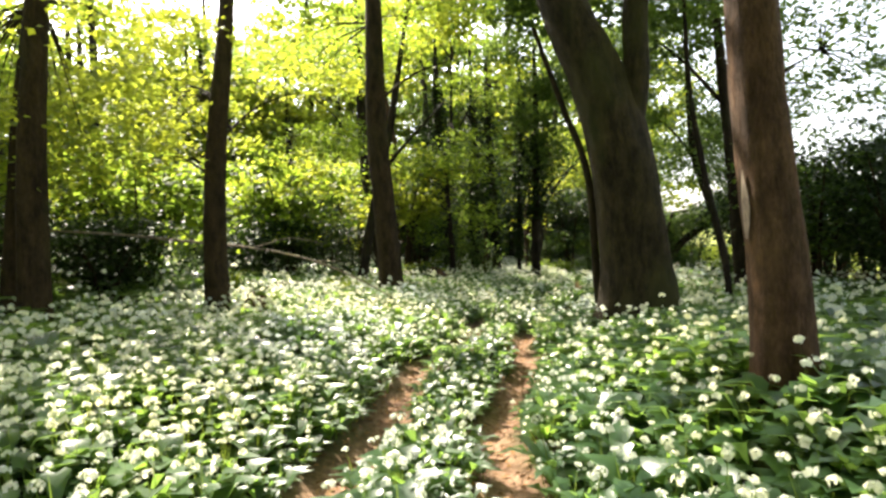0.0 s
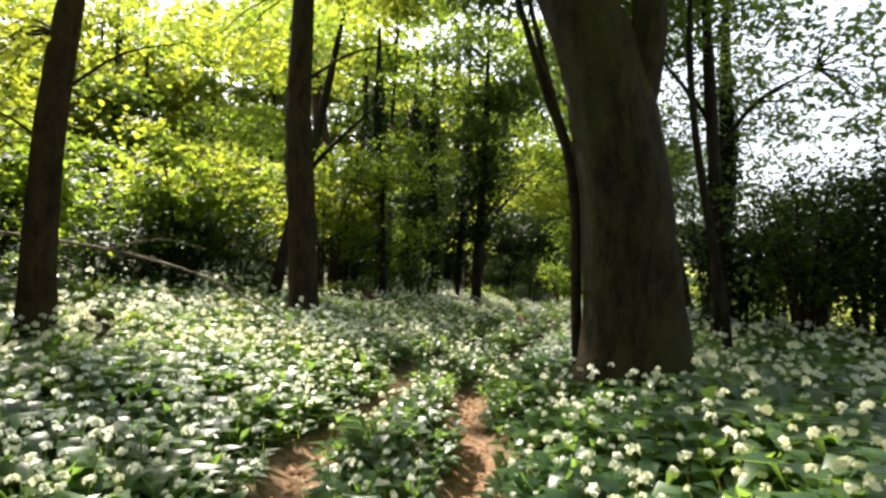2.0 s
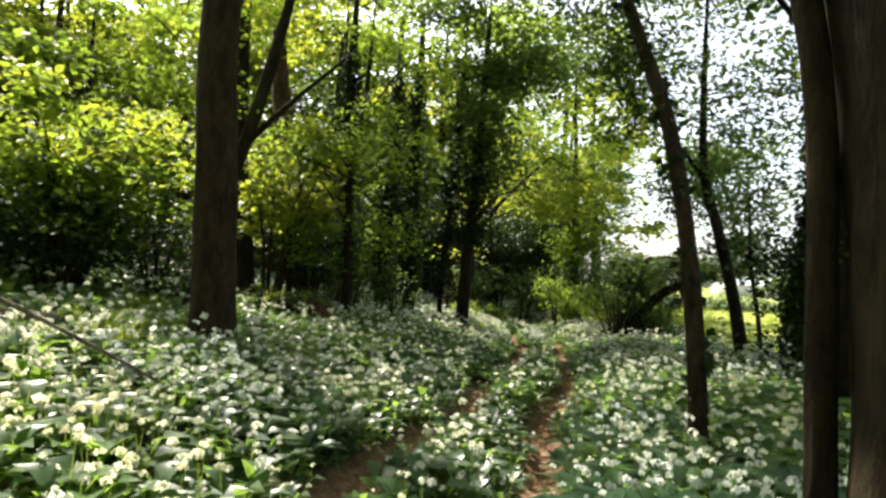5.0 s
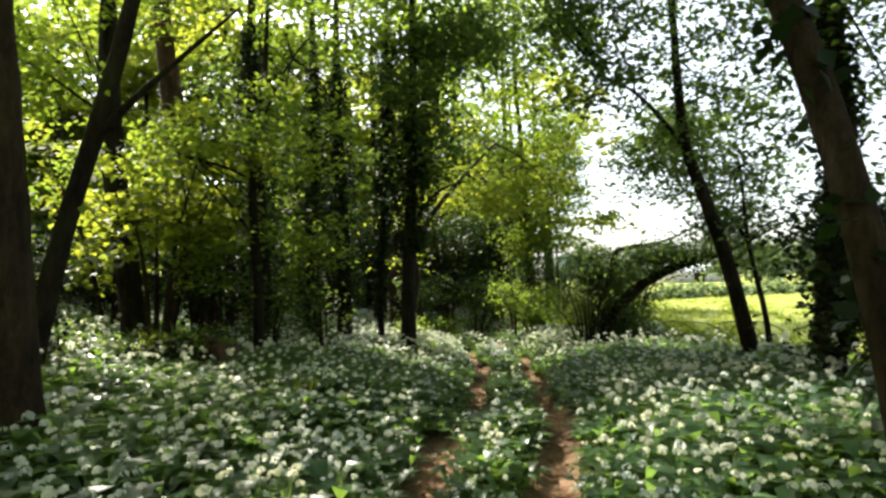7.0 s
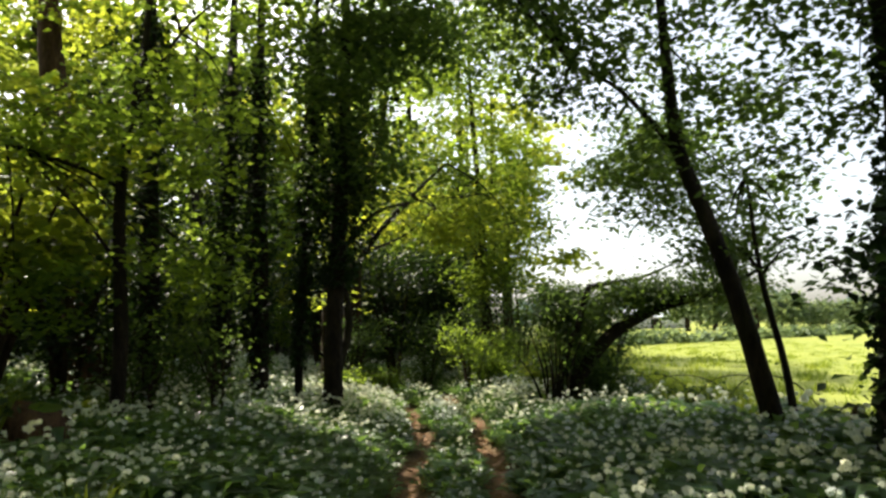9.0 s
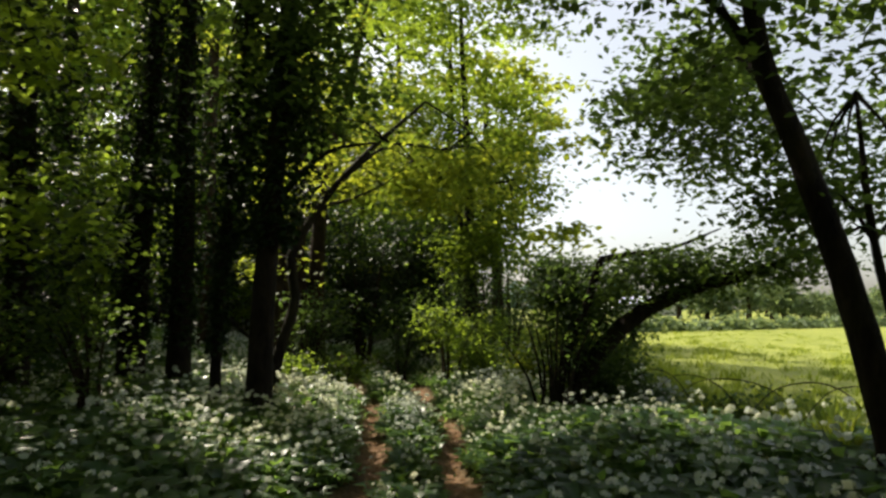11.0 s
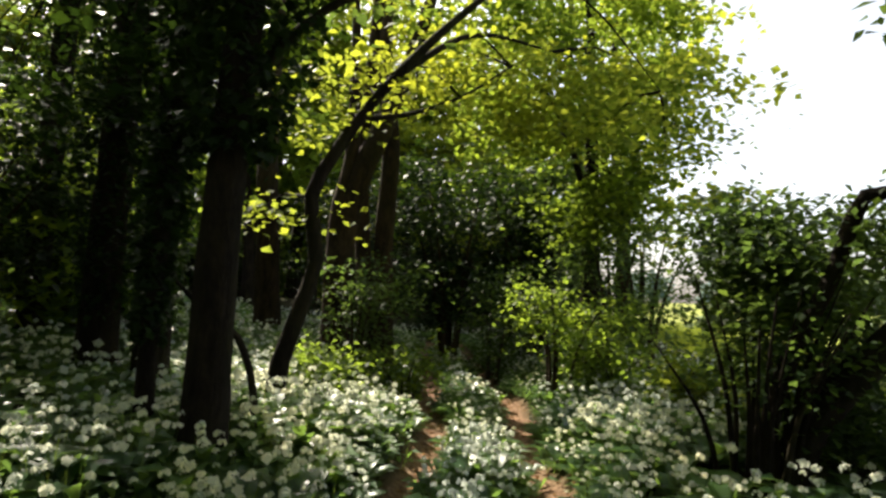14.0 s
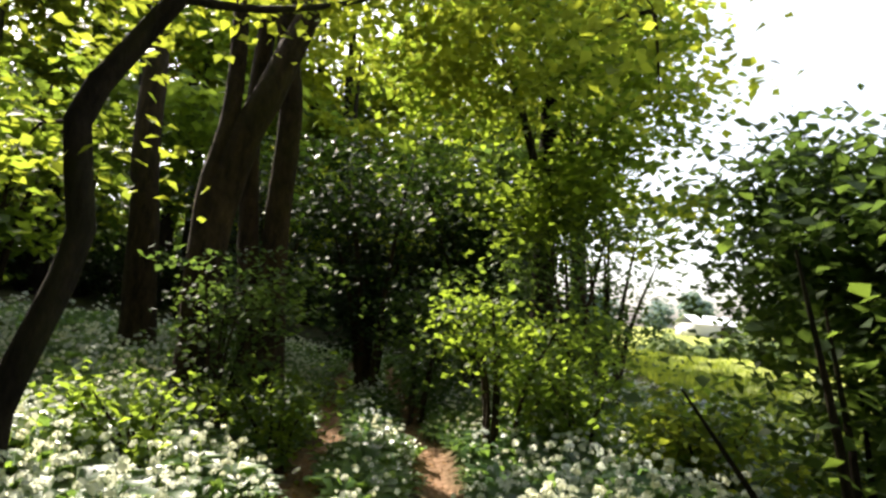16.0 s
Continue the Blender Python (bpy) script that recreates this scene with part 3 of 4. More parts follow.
tree("woodland_tree", "upright dark trunk in the grove ahead", [(4.4, 27.6, 0, 0.17), (4.36, 27.6, 0.44, 0.15), (4.21, 27.6, 1.99, 0.14), (4.13, 27.6, 3.45, 0.13), (4.19, 27.6, 5.0, 0.12), (4.3, 27.7, 8.5, 0.05)], BARK, [], [(4.3, 28, 7.6, 1.6, 1.6, 1.2, 350)], 0.14, LEAF, seed=17)
tree("woodland_tree", "upright dark trunk in the grove ahead", [(4.68, 27.5, 0, 0.2), (4.67, 27.49, 0.42, 0.18), (4.59, 27.48, 2.09, 0.17), (4.62, 27.49, 3.76, 0.15), (4.44, 27.47, 5.29, 0.13), (4.4, 27.5, 9, 0.05)], BARK, [], [(4.7, 28, 8, 1.8, 1.6, 1.2, 380)], 0.14, LEAF, seed=18)
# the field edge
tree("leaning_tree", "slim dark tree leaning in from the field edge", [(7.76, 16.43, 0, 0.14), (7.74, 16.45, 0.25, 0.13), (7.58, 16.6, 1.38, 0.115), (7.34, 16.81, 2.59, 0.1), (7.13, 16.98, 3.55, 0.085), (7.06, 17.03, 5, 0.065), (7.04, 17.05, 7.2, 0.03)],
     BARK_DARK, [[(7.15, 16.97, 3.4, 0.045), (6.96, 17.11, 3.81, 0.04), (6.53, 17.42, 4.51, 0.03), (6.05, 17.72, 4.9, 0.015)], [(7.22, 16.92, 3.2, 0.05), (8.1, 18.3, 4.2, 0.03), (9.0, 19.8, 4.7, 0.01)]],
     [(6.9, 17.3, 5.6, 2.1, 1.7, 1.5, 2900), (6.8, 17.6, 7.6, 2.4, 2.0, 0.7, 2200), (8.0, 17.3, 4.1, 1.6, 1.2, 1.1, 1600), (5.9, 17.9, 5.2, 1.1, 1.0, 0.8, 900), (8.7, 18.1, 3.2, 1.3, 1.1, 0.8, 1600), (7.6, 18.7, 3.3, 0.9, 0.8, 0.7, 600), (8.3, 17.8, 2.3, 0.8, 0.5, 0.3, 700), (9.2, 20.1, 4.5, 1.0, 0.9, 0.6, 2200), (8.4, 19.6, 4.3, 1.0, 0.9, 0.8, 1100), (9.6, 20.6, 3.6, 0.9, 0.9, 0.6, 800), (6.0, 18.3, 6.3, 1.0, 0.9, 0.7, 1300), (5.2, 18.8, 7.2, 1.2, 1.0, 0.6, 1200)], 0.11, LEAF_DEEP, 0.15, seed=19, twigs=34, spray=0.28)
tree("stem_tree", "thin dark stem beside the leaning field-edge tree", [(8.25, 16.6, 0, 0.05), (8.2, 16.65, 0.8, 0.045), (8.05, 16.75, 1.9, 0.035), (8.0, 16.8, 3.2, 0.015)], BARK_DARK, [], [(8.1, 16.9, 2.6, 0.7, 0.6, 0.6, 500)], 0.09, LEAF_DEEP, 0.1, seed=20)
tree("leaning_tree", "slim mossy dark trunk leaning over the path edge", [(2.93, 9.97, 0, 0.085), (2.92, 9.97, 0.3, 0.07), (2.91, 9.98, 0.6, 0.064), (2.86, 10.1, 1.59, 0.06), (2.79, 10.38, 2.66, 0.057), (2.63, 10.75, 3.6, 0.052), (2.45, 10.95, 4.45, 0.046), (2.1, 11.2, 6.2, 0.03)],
     # the broad masses at z 8.4 and 9.8 are added overhead for shade
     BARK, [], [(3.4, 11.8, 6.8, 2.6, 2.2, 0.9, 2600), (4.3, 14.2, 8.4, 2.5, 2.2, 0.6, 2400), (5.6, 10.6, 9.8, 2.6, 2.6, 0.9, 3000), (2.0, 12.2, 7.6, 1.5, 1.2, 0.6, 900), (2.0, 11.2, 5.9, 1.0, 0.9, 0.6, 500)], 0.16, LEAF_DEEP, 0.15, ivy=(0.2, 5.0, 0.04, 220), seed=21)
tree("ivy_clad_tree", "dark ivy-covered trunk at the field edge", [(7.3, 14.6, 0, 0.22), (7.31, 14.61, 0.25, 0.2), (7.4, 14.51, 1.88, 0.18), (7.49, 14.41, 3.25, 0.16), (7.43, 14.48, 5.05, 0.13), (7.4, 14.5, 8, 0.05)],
     # the mass at z 9.6 is added overhead to close off the sky
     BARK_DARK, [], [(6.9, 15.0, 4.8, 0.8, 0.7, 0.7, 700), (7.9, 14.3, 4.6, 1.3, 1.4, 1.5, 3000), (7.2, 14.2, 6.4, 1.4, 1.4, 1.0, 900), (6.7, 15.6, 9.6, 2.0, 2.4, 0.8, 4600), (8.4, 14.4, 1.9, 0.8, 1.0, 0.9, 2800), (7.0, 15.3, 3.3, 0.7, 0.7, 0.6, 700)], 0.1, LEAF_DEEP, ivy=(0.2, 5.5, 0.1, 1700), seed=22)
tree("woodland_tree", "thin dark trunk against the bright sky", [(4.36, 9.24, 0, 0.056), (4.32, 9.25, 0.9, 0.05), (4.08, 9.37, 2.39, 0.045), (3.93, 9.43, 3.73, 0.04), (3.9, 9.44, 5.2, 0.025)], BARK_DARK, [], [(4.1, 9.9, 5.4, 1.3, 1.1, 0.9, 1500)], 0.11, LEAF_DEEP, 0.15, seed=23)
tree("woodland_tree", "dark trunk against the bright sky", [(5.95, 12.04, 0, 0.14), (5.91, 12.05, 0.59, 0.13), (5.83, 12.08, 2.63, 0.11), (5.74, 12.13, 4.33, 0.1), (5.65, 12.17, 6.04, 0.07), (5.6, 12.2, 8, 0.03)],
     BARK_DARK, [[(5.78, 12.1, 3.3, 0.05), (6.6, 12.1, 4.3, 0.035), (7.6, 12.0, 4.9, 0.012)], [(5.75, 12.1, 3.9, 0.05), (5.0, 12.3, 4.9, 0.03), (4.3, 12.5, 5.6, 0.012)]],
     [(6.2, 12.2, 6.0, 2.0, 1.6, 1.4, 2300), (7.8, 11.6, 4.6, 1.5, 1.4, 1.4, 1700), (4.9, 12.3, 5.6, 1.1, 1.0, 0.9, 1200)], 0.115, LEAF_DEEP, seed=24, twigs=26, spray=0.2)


def arched_hazel():
    """The many-stemmed hazel at the field edge whose stout limb arches out over the meadow."""
    rng = np.random.default_rng(31)
    x, y = 7.3, 20.95
    z = float(land(x, y))
    t = thing("hazel_bush", (x, y, z), "dark many-stemmed hazel with a limb arching over the meadow", "shrub")
    o = (x, y, z)
    arch = [(7.45, 20.95, z - 0.1, 0.14), (7.71, 20.82, 0.35, 0.125), (8.2, 20.46, 1.1, 0.115), (8.76, 19.95, 1.55, 0.1), (9.29, 19.35, 1.78, 0.075), (9.65, 18.85, 2.0, 0.045), (10.2, 18.3, 2.4, 0.015)]
    fork = [(7.25, 20.9, z - 0.1, 0.08), (7.4, 20.82, 0.6, 0.07), (7.66, 20.66, 1.36, 0.06), (7.85, 20.55, 2.0, 0.055), (8.05, 20.38, 2.05, 0.045), (8.53, 19.95, 2.13, 0.03), (9.1, 19.6, 2.4, 0.01)]
    part("limb", *tube(arch, 12, 0.15, 0.06, 0, rng), BARK_DARK, t, "stout mossy arching limb", smooth=True, origin=o)
    part("limb", *tube(fork, 8, 0.15, 0.05, 0, rng), BARK_DARK, t, smooth=True, origin=o)
    for i in range(18):
        a, d, h = rng.random() * 6.28, rng.uniform(0.3, 0.8), rng.uniform(1.0, 1.75)
        s = [(x + 0.22 * math.cos(a), y + 0.22 * math.sin(a), z - 0.06, 0.025), (x + 0.5 * d * math.cos(a), y + 0.5 * d * math.sin(a), z + 0.5 * h, 0.018), (x + d * math.cos(a), y + d * math.sin(a), z + h, 0.005)]
        part("stem", *tube(s, 6, 0.2, 0.04, 0, rng), BARK_DARK, t, smooth=True, origin=o)
    p, _ = spray_points(rng, [(7.5, 21.1, 0.95, 0.45, 0.5, 0.5, 1900), (7.5, 21.3, 1.6, 0.4, 0.45, 0.2, 1300), (8.8, 20.0, 1.85, 0.9, 0.6, 0.35, 3600), (9.5, 19.0, 2.0, 0.7, 0.6, 0.4, 2400), (7.8, 21.7, 1.85, 0.5, 0.5, 0.35, 2400), (8.2, 21.1, 0.45, 0.6, 0.6, 0.45, 2600), (8.3, 22.2, 1.45, 0.55, 0.55, 0.5, 2700), (9.0, 22.8, 1.3, 0.6, 0.6, 0.4, 1300), (8.3, 20.7, 1.7, 0.6, 0.6, 0.45, 1700), (8.0, 21.4, 1.2, 0.5, 0.5, 0.5, 1700)], 0.08, 0.22)
    part("foliage", *leaf_quads(rng, p, 0.075, 0.55), LEAF_DEEP, t, origin=o)


arched_hazel()

# the hazel understorey that catches the sun; yellower or deeper leaf tones paint it lit or shaded
for i, (x, y, h, s, n, mt) in enumerate([
        (-4.6, 17.6, 3.6, 1.6, 3400, LEAF), (-6.8, 13.5, 3.4, 1.7, 3400, LEAF), (-8.6, 9.8, 3.4, 1.6, 3000, LEAF_DEEP), (-1.4, 19.6, 4.0, 1.5, 1700, LEAF_YELLOW), (-5.6, 19.5, 4.2, 1.9, 3400, LEAF_YELLOW),
        (-1.2, 28.2, 4.2, 1.8, 3000, LEAF), (-3.6, 25, 4.6, 2.0, 3000, LEAF_YELLOW), (8.6, 31.2, 5.0, 1.5, 3600, LEAF_DEEP),
        (-9.5, 16, 4.2, 2.2, 3200, LEAF_YELLOW), (0.2, 29.5, 4.6, 2.0, 2600, LEAF)]):
    bush("hazel", "many-stemmed hazel with bright spring leaves", x, y, h, s, 0.95 * n, 0.19, mt, 7, 40 + i, per=45, group="hazel understorey", category="shrub", low=0.62 if i == 3 else 0.42)
for i, (x, y, h, s, n) in enumerate([(6.2, 29.6, 4.4, 1.5, 5200), (8.0, 29.4, 4.0, 1.5, 4600), (4.2, 32.6, 4.6, 1.7, 4200), (-0.9, 24.6, 3.4, 1.3, 2600), (-1.1, 22.5, 3.3, 1.2, 2400)]):
    bush("holly_bush", "tall dark evergreen holly in deep shade", x, y, h, s, n, 0.13, IVY, 8, 170 + i, group="hollies", low=0.08)
# near-black leaves, added to make the dark band of shade above the garlic
for i, (x, y, h, s, n) in enumerate([(-7.2, 12.4, 1.6, 1.1, 2400), (-8.9, 11.0, 1.7, 1.2, 2400), (-5.4, 15.2, 1.5, 1.0, 2000), (-9.6, 14.0, 1.9, 1.3, 2200), (-7.6, 8.6, 1.5, 0.9, 1800), (-4.3, 16.3, 1.7, 1.1, 2000), (-3.5, 18.9, 1.9, 1.1, 2000), (-6.2, 11.0, 1.5, 1.0, 2000)]):
    bush("shade_shrub", "low dark-leaved shrub added to fill a shaded band", x, y, h, s, n, 0.11, IVY, 7, 180 + i, group="evergreen shrubs", low=0.05)
for i, (x, y, h, s, n, mt) in enumerate([
        (8.2, 11.4, 3.3, 1.2, 6000, IVY), (9.2, 8.6, 3.2, 1.3, 4500, LEAF_DEEP), (6.9, 13.0, 2.2, 0.9, 3800, IVY), (7.4, 9.8, 2.7, 1.0, 5000, IVY), (8.8, 14.8, 2.2, 1.0, 2400, LEAF_DEEP), (7.1, 11.5, 3.0, 1.1, 3200, LEAF_DEEP), (8.6, 13.2, 3.5, 1.1, 3200, LEAF_DEEP), (8.2, 6.0, 2.8, 1.4, 2600, LEAF_DEEP)]):
    bush("hedge_shrub", "dense dark hedge shrub along the field edge", x, y, h, s, n, 0.1, mt, 8, 70 + i, group="field-edge shrubs", low=0.15)
# leaf tone set shrub by shrub, so that it looks lit or shaded
for i, (x, y, h, s, n, mt) in enumerate([
        (8.7, 26.9, 3.0, 0.8, 2600, LEAF_DEEP), (9.6, 27.6, 3.4, 0.9, 2600, LEAF_DEEP), (7.9, 24.9, 0.9, 0.6, 1500, LEAF), (8.0, 26.0, 1.3, 0.7, 1500, LEAF), (4.2, 25.9, 1.8, 0.8, 2000, LEAF_DEEP), (8.4, 23.6, 0.7, 0.45, 800, LEAF_YELLOW), (8.7, 23.8, 0.8, 0.6, 1000, LEAF), (8.7, 22.8, 0.6, 0.45, 700, LEAF_YELLOW), (9.2, 22.2, 2.1, 0.6, 1300, LEAF_DEEP),
        (1.5, 20.6, 1.6, 0.6, 800, LEAF_DEEP), (0.4, 20.7, 1.5, 0.6, 800, LEAF_DEEP), (-0.85, 17.5, 0.55, 0.4, 700, IVY), (-0.4, 18.5, 0.6, 0.4, 600, LEAF_DEEP), (-2.9, 18.3, 0.7, 0.6, 900, IVY), (8.6, 21.2, 0.5, 0.6, 700, LEAF_DEEP), (4.0, 24.0, 0.85, 0.5, 900, LEAF), (4.9, 25.1, 0.9, 0.5, 700, LEAF), (9.0, 19.2, 0.45, 0.6, 600, LEAF_DEEP), (6.7, 27.8, 1.9, 0.9, 2200, LEAF_DEEP)]):
    bush("undergrowth_shrub", "low leafy green undergrowth beside the path", x, y, h, s, n, 0.085, mt, 6, 90 + i, group="undergrowth", low=0.2)


bush("undergrowth_shrub", "small airy shrub with pale green leaves before a dark thicket", 7.15, 25.2, 1.9, 0.7, 1100, 0.09, LEAF, 5, 121, group="undergrowth", low=0.66)


# ---- deeper woodland, a few kinds repeated ----
def far_tree(kind, label, seed, x, y):
    rng = np.random.default_rng(seed)
    h = rng.uniform(10, 13)
    z = float(land(x, y))
    lean = rng.normal(0, 0.5, 2)
    trunk = [(x, y, z, rng.uniform(0.16, 0.3)), (x + 0.2 * lean[0], y + 0.2 * lean[1], z + 3, 0.2), (x + lean[0], y + lean[1], z + 7, 0.14), (x + 1.2 * lean[0], y + lean[1], z + h, 0.04)]
    clumps = [(x + rng.normal(0, 1.5), y + rng.normal(0, 1.5), z + rng.uniform(3.5, h), 2.0, 2.0, 0.9, 360) for _ in range(9)]
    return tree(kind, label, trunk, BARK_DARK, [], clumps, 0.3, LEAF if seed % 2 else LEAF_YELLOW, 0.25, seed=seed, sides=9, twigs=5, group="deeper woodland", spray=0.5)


HERO = [(1.98, 3.56), (2.38, 7.45), (-3.5, 9.2), (-1.2, 13.6), (3.2, 21.1), (3.5, 22.9), (3.9, 26.9), (7.7, 16.4), (7.3, 20.95), (7.3, 14.6), (-5.2, 7.5), (-2.2, 21.6), (-2.4, 17)]
rng_far = np.random.default_rng(77)
spots = []
while len(spots) < 72:
    x, y = rng_far.uniform(-38, 22), rng_far.uniform(-26, 62)
    if x > float(at_y(FIELD_EDGE, y)) - 2.5 or abs(x - float(at_y(PATH_LINE, y))) < 3.5 and y < 34:
        continue
    if -7 < x < 9 and -6 < y < 26 and not (x < -4.5 and y > 15):
        continue
    if -10 < x < -2 and 17 < y < 29 or -3 < x < 6.5 and 27 < y < 38:
        continue
    if any(math.hypot(x - a, y - b) < 2.6 for a, b in HERO + spots):
        continue
    spots.append((x, y))
masters = [far_tree("woodland_tree", "tall woodland tree with light spring leaves", 200 + i, *spots[i]) for i in range(5)]
for i, (x, y) in enumerate(spots[5:]):
    if math.hypot(x + 8, y - 11) < 1.5:
        continue
    copy_thing(masters[i % 5], pose(x, y, float(land(x, y)), 0, 0, rng_far.uniform(0, 360)) @ Matrix.Scale(1.15 if y > 36 else 1.0, 4))
for i, (x, y) in enumerate([(-16, 44), (-11, 47), (-6.5, 48), (-2, 50), (2.5, 51), (6.5, 50), (10.5, 51), (0, 54), (-9, 52), (5, 55)]):
    copy_thing(masters[i % 5], pose(x, y, float(land(x, y)), 0, 0, 70 * i) @ Matrix.Scale(1.7, 4))
for i, (x, y) in enumerate([(-20, 34), (-17, 30), (-15, 37), (-23, 40), (-12, 41)]):
    copy_thing(masters[i % 5], pose(x, y, float(land(x, y)), 0, 0, 50 * i) @ Matrix.Scale(1.3, 4))
# trees added out of view behind and beside the start, to cut sky light
for i, (x, y) in enumerate([(-4.5, -4), (3.6, -4.5), (-0.5, -8), (-7.5, -0.5), (6.5, -6), (-6.2, 3.2), (7.4, 1.0)]):
    copy_thing(masters[i % 5], pose(x, y, float(land(x, y)), 0, 0, 80 * i))
spots2 = []
while len(spots2) < 76:
    x, y = rng_far.uniform(-30, 20), rng_far.uniform(12, 58)
    if x > float(at_y(FIELD_EDGE, y)) - (4.5 if 25 < y < 46 else 2) or abs(x - float(at_y(PATH_LINE, y))) < 3 and y < 32 or x > -6 and y < 26:
        continue
    spots2.append((x, y))
low = [bush("understorey_bush", "shady understorey bush in the deeper wood", *spots2[i], 2.7, 1.7, 1700, 0.22, (LEAF_DEEP, IVY, LEAF)[i], 6, 300 + i, group="deeper understorey", low=0.1) for i in range(3)]
for i, (x, y) in enumerate(spots2[3:]):
    copy_thing(low[i % 3], pose(x, y, float(land(x, y)), 0, 0, rng_far.uniform(0, 360)))


def deep_woods():
    """The wall of leaves where the wood goes on beyond what one can pick apart."""
    rng = np.random.default_rng(8)
    n = 26000
    a, r = np.radians(rng.uniform(-112, 24, n)), rng.uniform(38, 62, n)
    x, y = 2 + r * np.sin(a), 18 + r * np.cos(a)
    keep = x < at_y(FIELD_EDGE, y) - 2
    x, y = x[keep], y[keep]
    h = 9 + 3 * np.sin(0.31 * x + 0.2 * y) + 2 * np.sin(0.9 * x - 0.7 * y)
    p = np.stack([x, y, land(x, y) + rng.random(len(x)) * h], -1)
    tagged(part("deep_woods", *leaf_quads(rng, p, 1.1, 0.8), LEAF_DEEP), "dense green depth of the wood far behind", "woods", kind="stuff")


deep_woods()


# ---- the far side of the meadow ----
def far_hedge():
    rng = np.random.default_rng(5)
    for a, b, h, n, name in (((24, 50), (120, 82), 1.3, 5200, "field_hedge"),):
        u = rng.random(n)
        x, y = a[0] + u * (b[0] - a[0]), a[1] + u * (b[1] - a[1]) + rng.normal(0, 0.6, n)
        hh = h * (0.65 + 0.35 * np.sin(u * 37) * np.sin(u * 91 + 1))
        p = np.stack([x, y, land(x, y) + rng.random(n) * hh], -1)
        ob = part(name, *leaf_quads(rng, p, 0.55, 0.7), FARLEAF)
        tagged(ob, "low dark hedge across the far side of the meadow", "hedge")


far_hedge()


def distant_tree(x, y, h, seed, name="distant_tree", label="rounded tree far beyond the meadow, haze tinted into its leaves", group="distant trees", leaf_material=HAZE):
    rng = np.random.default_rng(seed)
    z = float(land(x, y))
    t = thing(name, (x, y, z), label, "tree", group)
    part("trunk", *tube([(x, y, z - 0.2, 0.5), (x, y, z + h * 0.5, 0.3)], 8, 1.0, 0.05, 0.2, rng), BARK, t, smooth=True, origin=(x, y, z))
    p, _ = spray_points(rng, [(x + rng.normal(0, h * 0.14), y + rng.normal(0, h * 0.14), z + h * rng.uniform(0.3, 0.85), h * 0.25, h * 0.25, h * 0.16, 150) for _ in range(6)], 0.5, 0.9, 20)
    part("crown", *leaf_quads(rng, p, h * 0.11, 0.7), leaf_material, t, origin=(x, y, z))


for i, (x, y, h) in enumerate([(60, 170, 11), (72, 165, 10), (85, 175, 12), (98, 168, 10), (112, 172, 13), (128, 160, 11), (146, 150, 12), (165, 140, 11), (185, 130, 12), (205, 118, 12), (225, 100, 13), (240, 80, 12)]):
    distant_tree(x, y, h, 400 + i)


rng_h = np.random.default_rng(66)
for i in [0, *range(9, 30)]:
    u = (i + rng_h.uniform(-0.3, 0.3)) / 29
    distant_tree(26 + 170 * u, 95 + 28 * u, rng_h.uniform(5, 9), 450 + i, "hedgerow_tree", "leafy green hedgerow tree beyond the second field", "hedgerow", FARLEAF)


def barn():
    x, y = 104.0, 152.0
    z = float(land(x, y))
    t = thing("barn", (x, y, z), "pale-roofed farm building far across the fields", "building")

    def box(name, lo, hi, mat):
        v = [(a, b, c) for a in (lo[0], hi[0]) for b in (lo[1], hi[1]) for c in (lo[2], hi[2])]
        f = [(0, 1, 3, 2), (4, 6, 7, 5), (0, 4, 5, 1), (2, 3, 7, 6), (0, 2, 6, 4), (1, 5, 7, 3)]
        return part(name, v, f, mat, t)
    box("wall", (-9, -4, -0.3), (9, 4, 3.2), RENDERED)
    box("door", (-2, -4.1, -0.2), (1.2, -4.0, 2.6), BARK)
    part("roof", [(-9.5, -4.6, 3.1), (9.5, -4.6, 3.1), (9.5, 0, 5.2), (-9.5, 0, 5.2), (9.5, 4.6, 3.1), (-9.5, 4.6, 3.1)], [(0, 1, 2, 3), (3, 2, 4, 5)], ROOF, t)


barn()


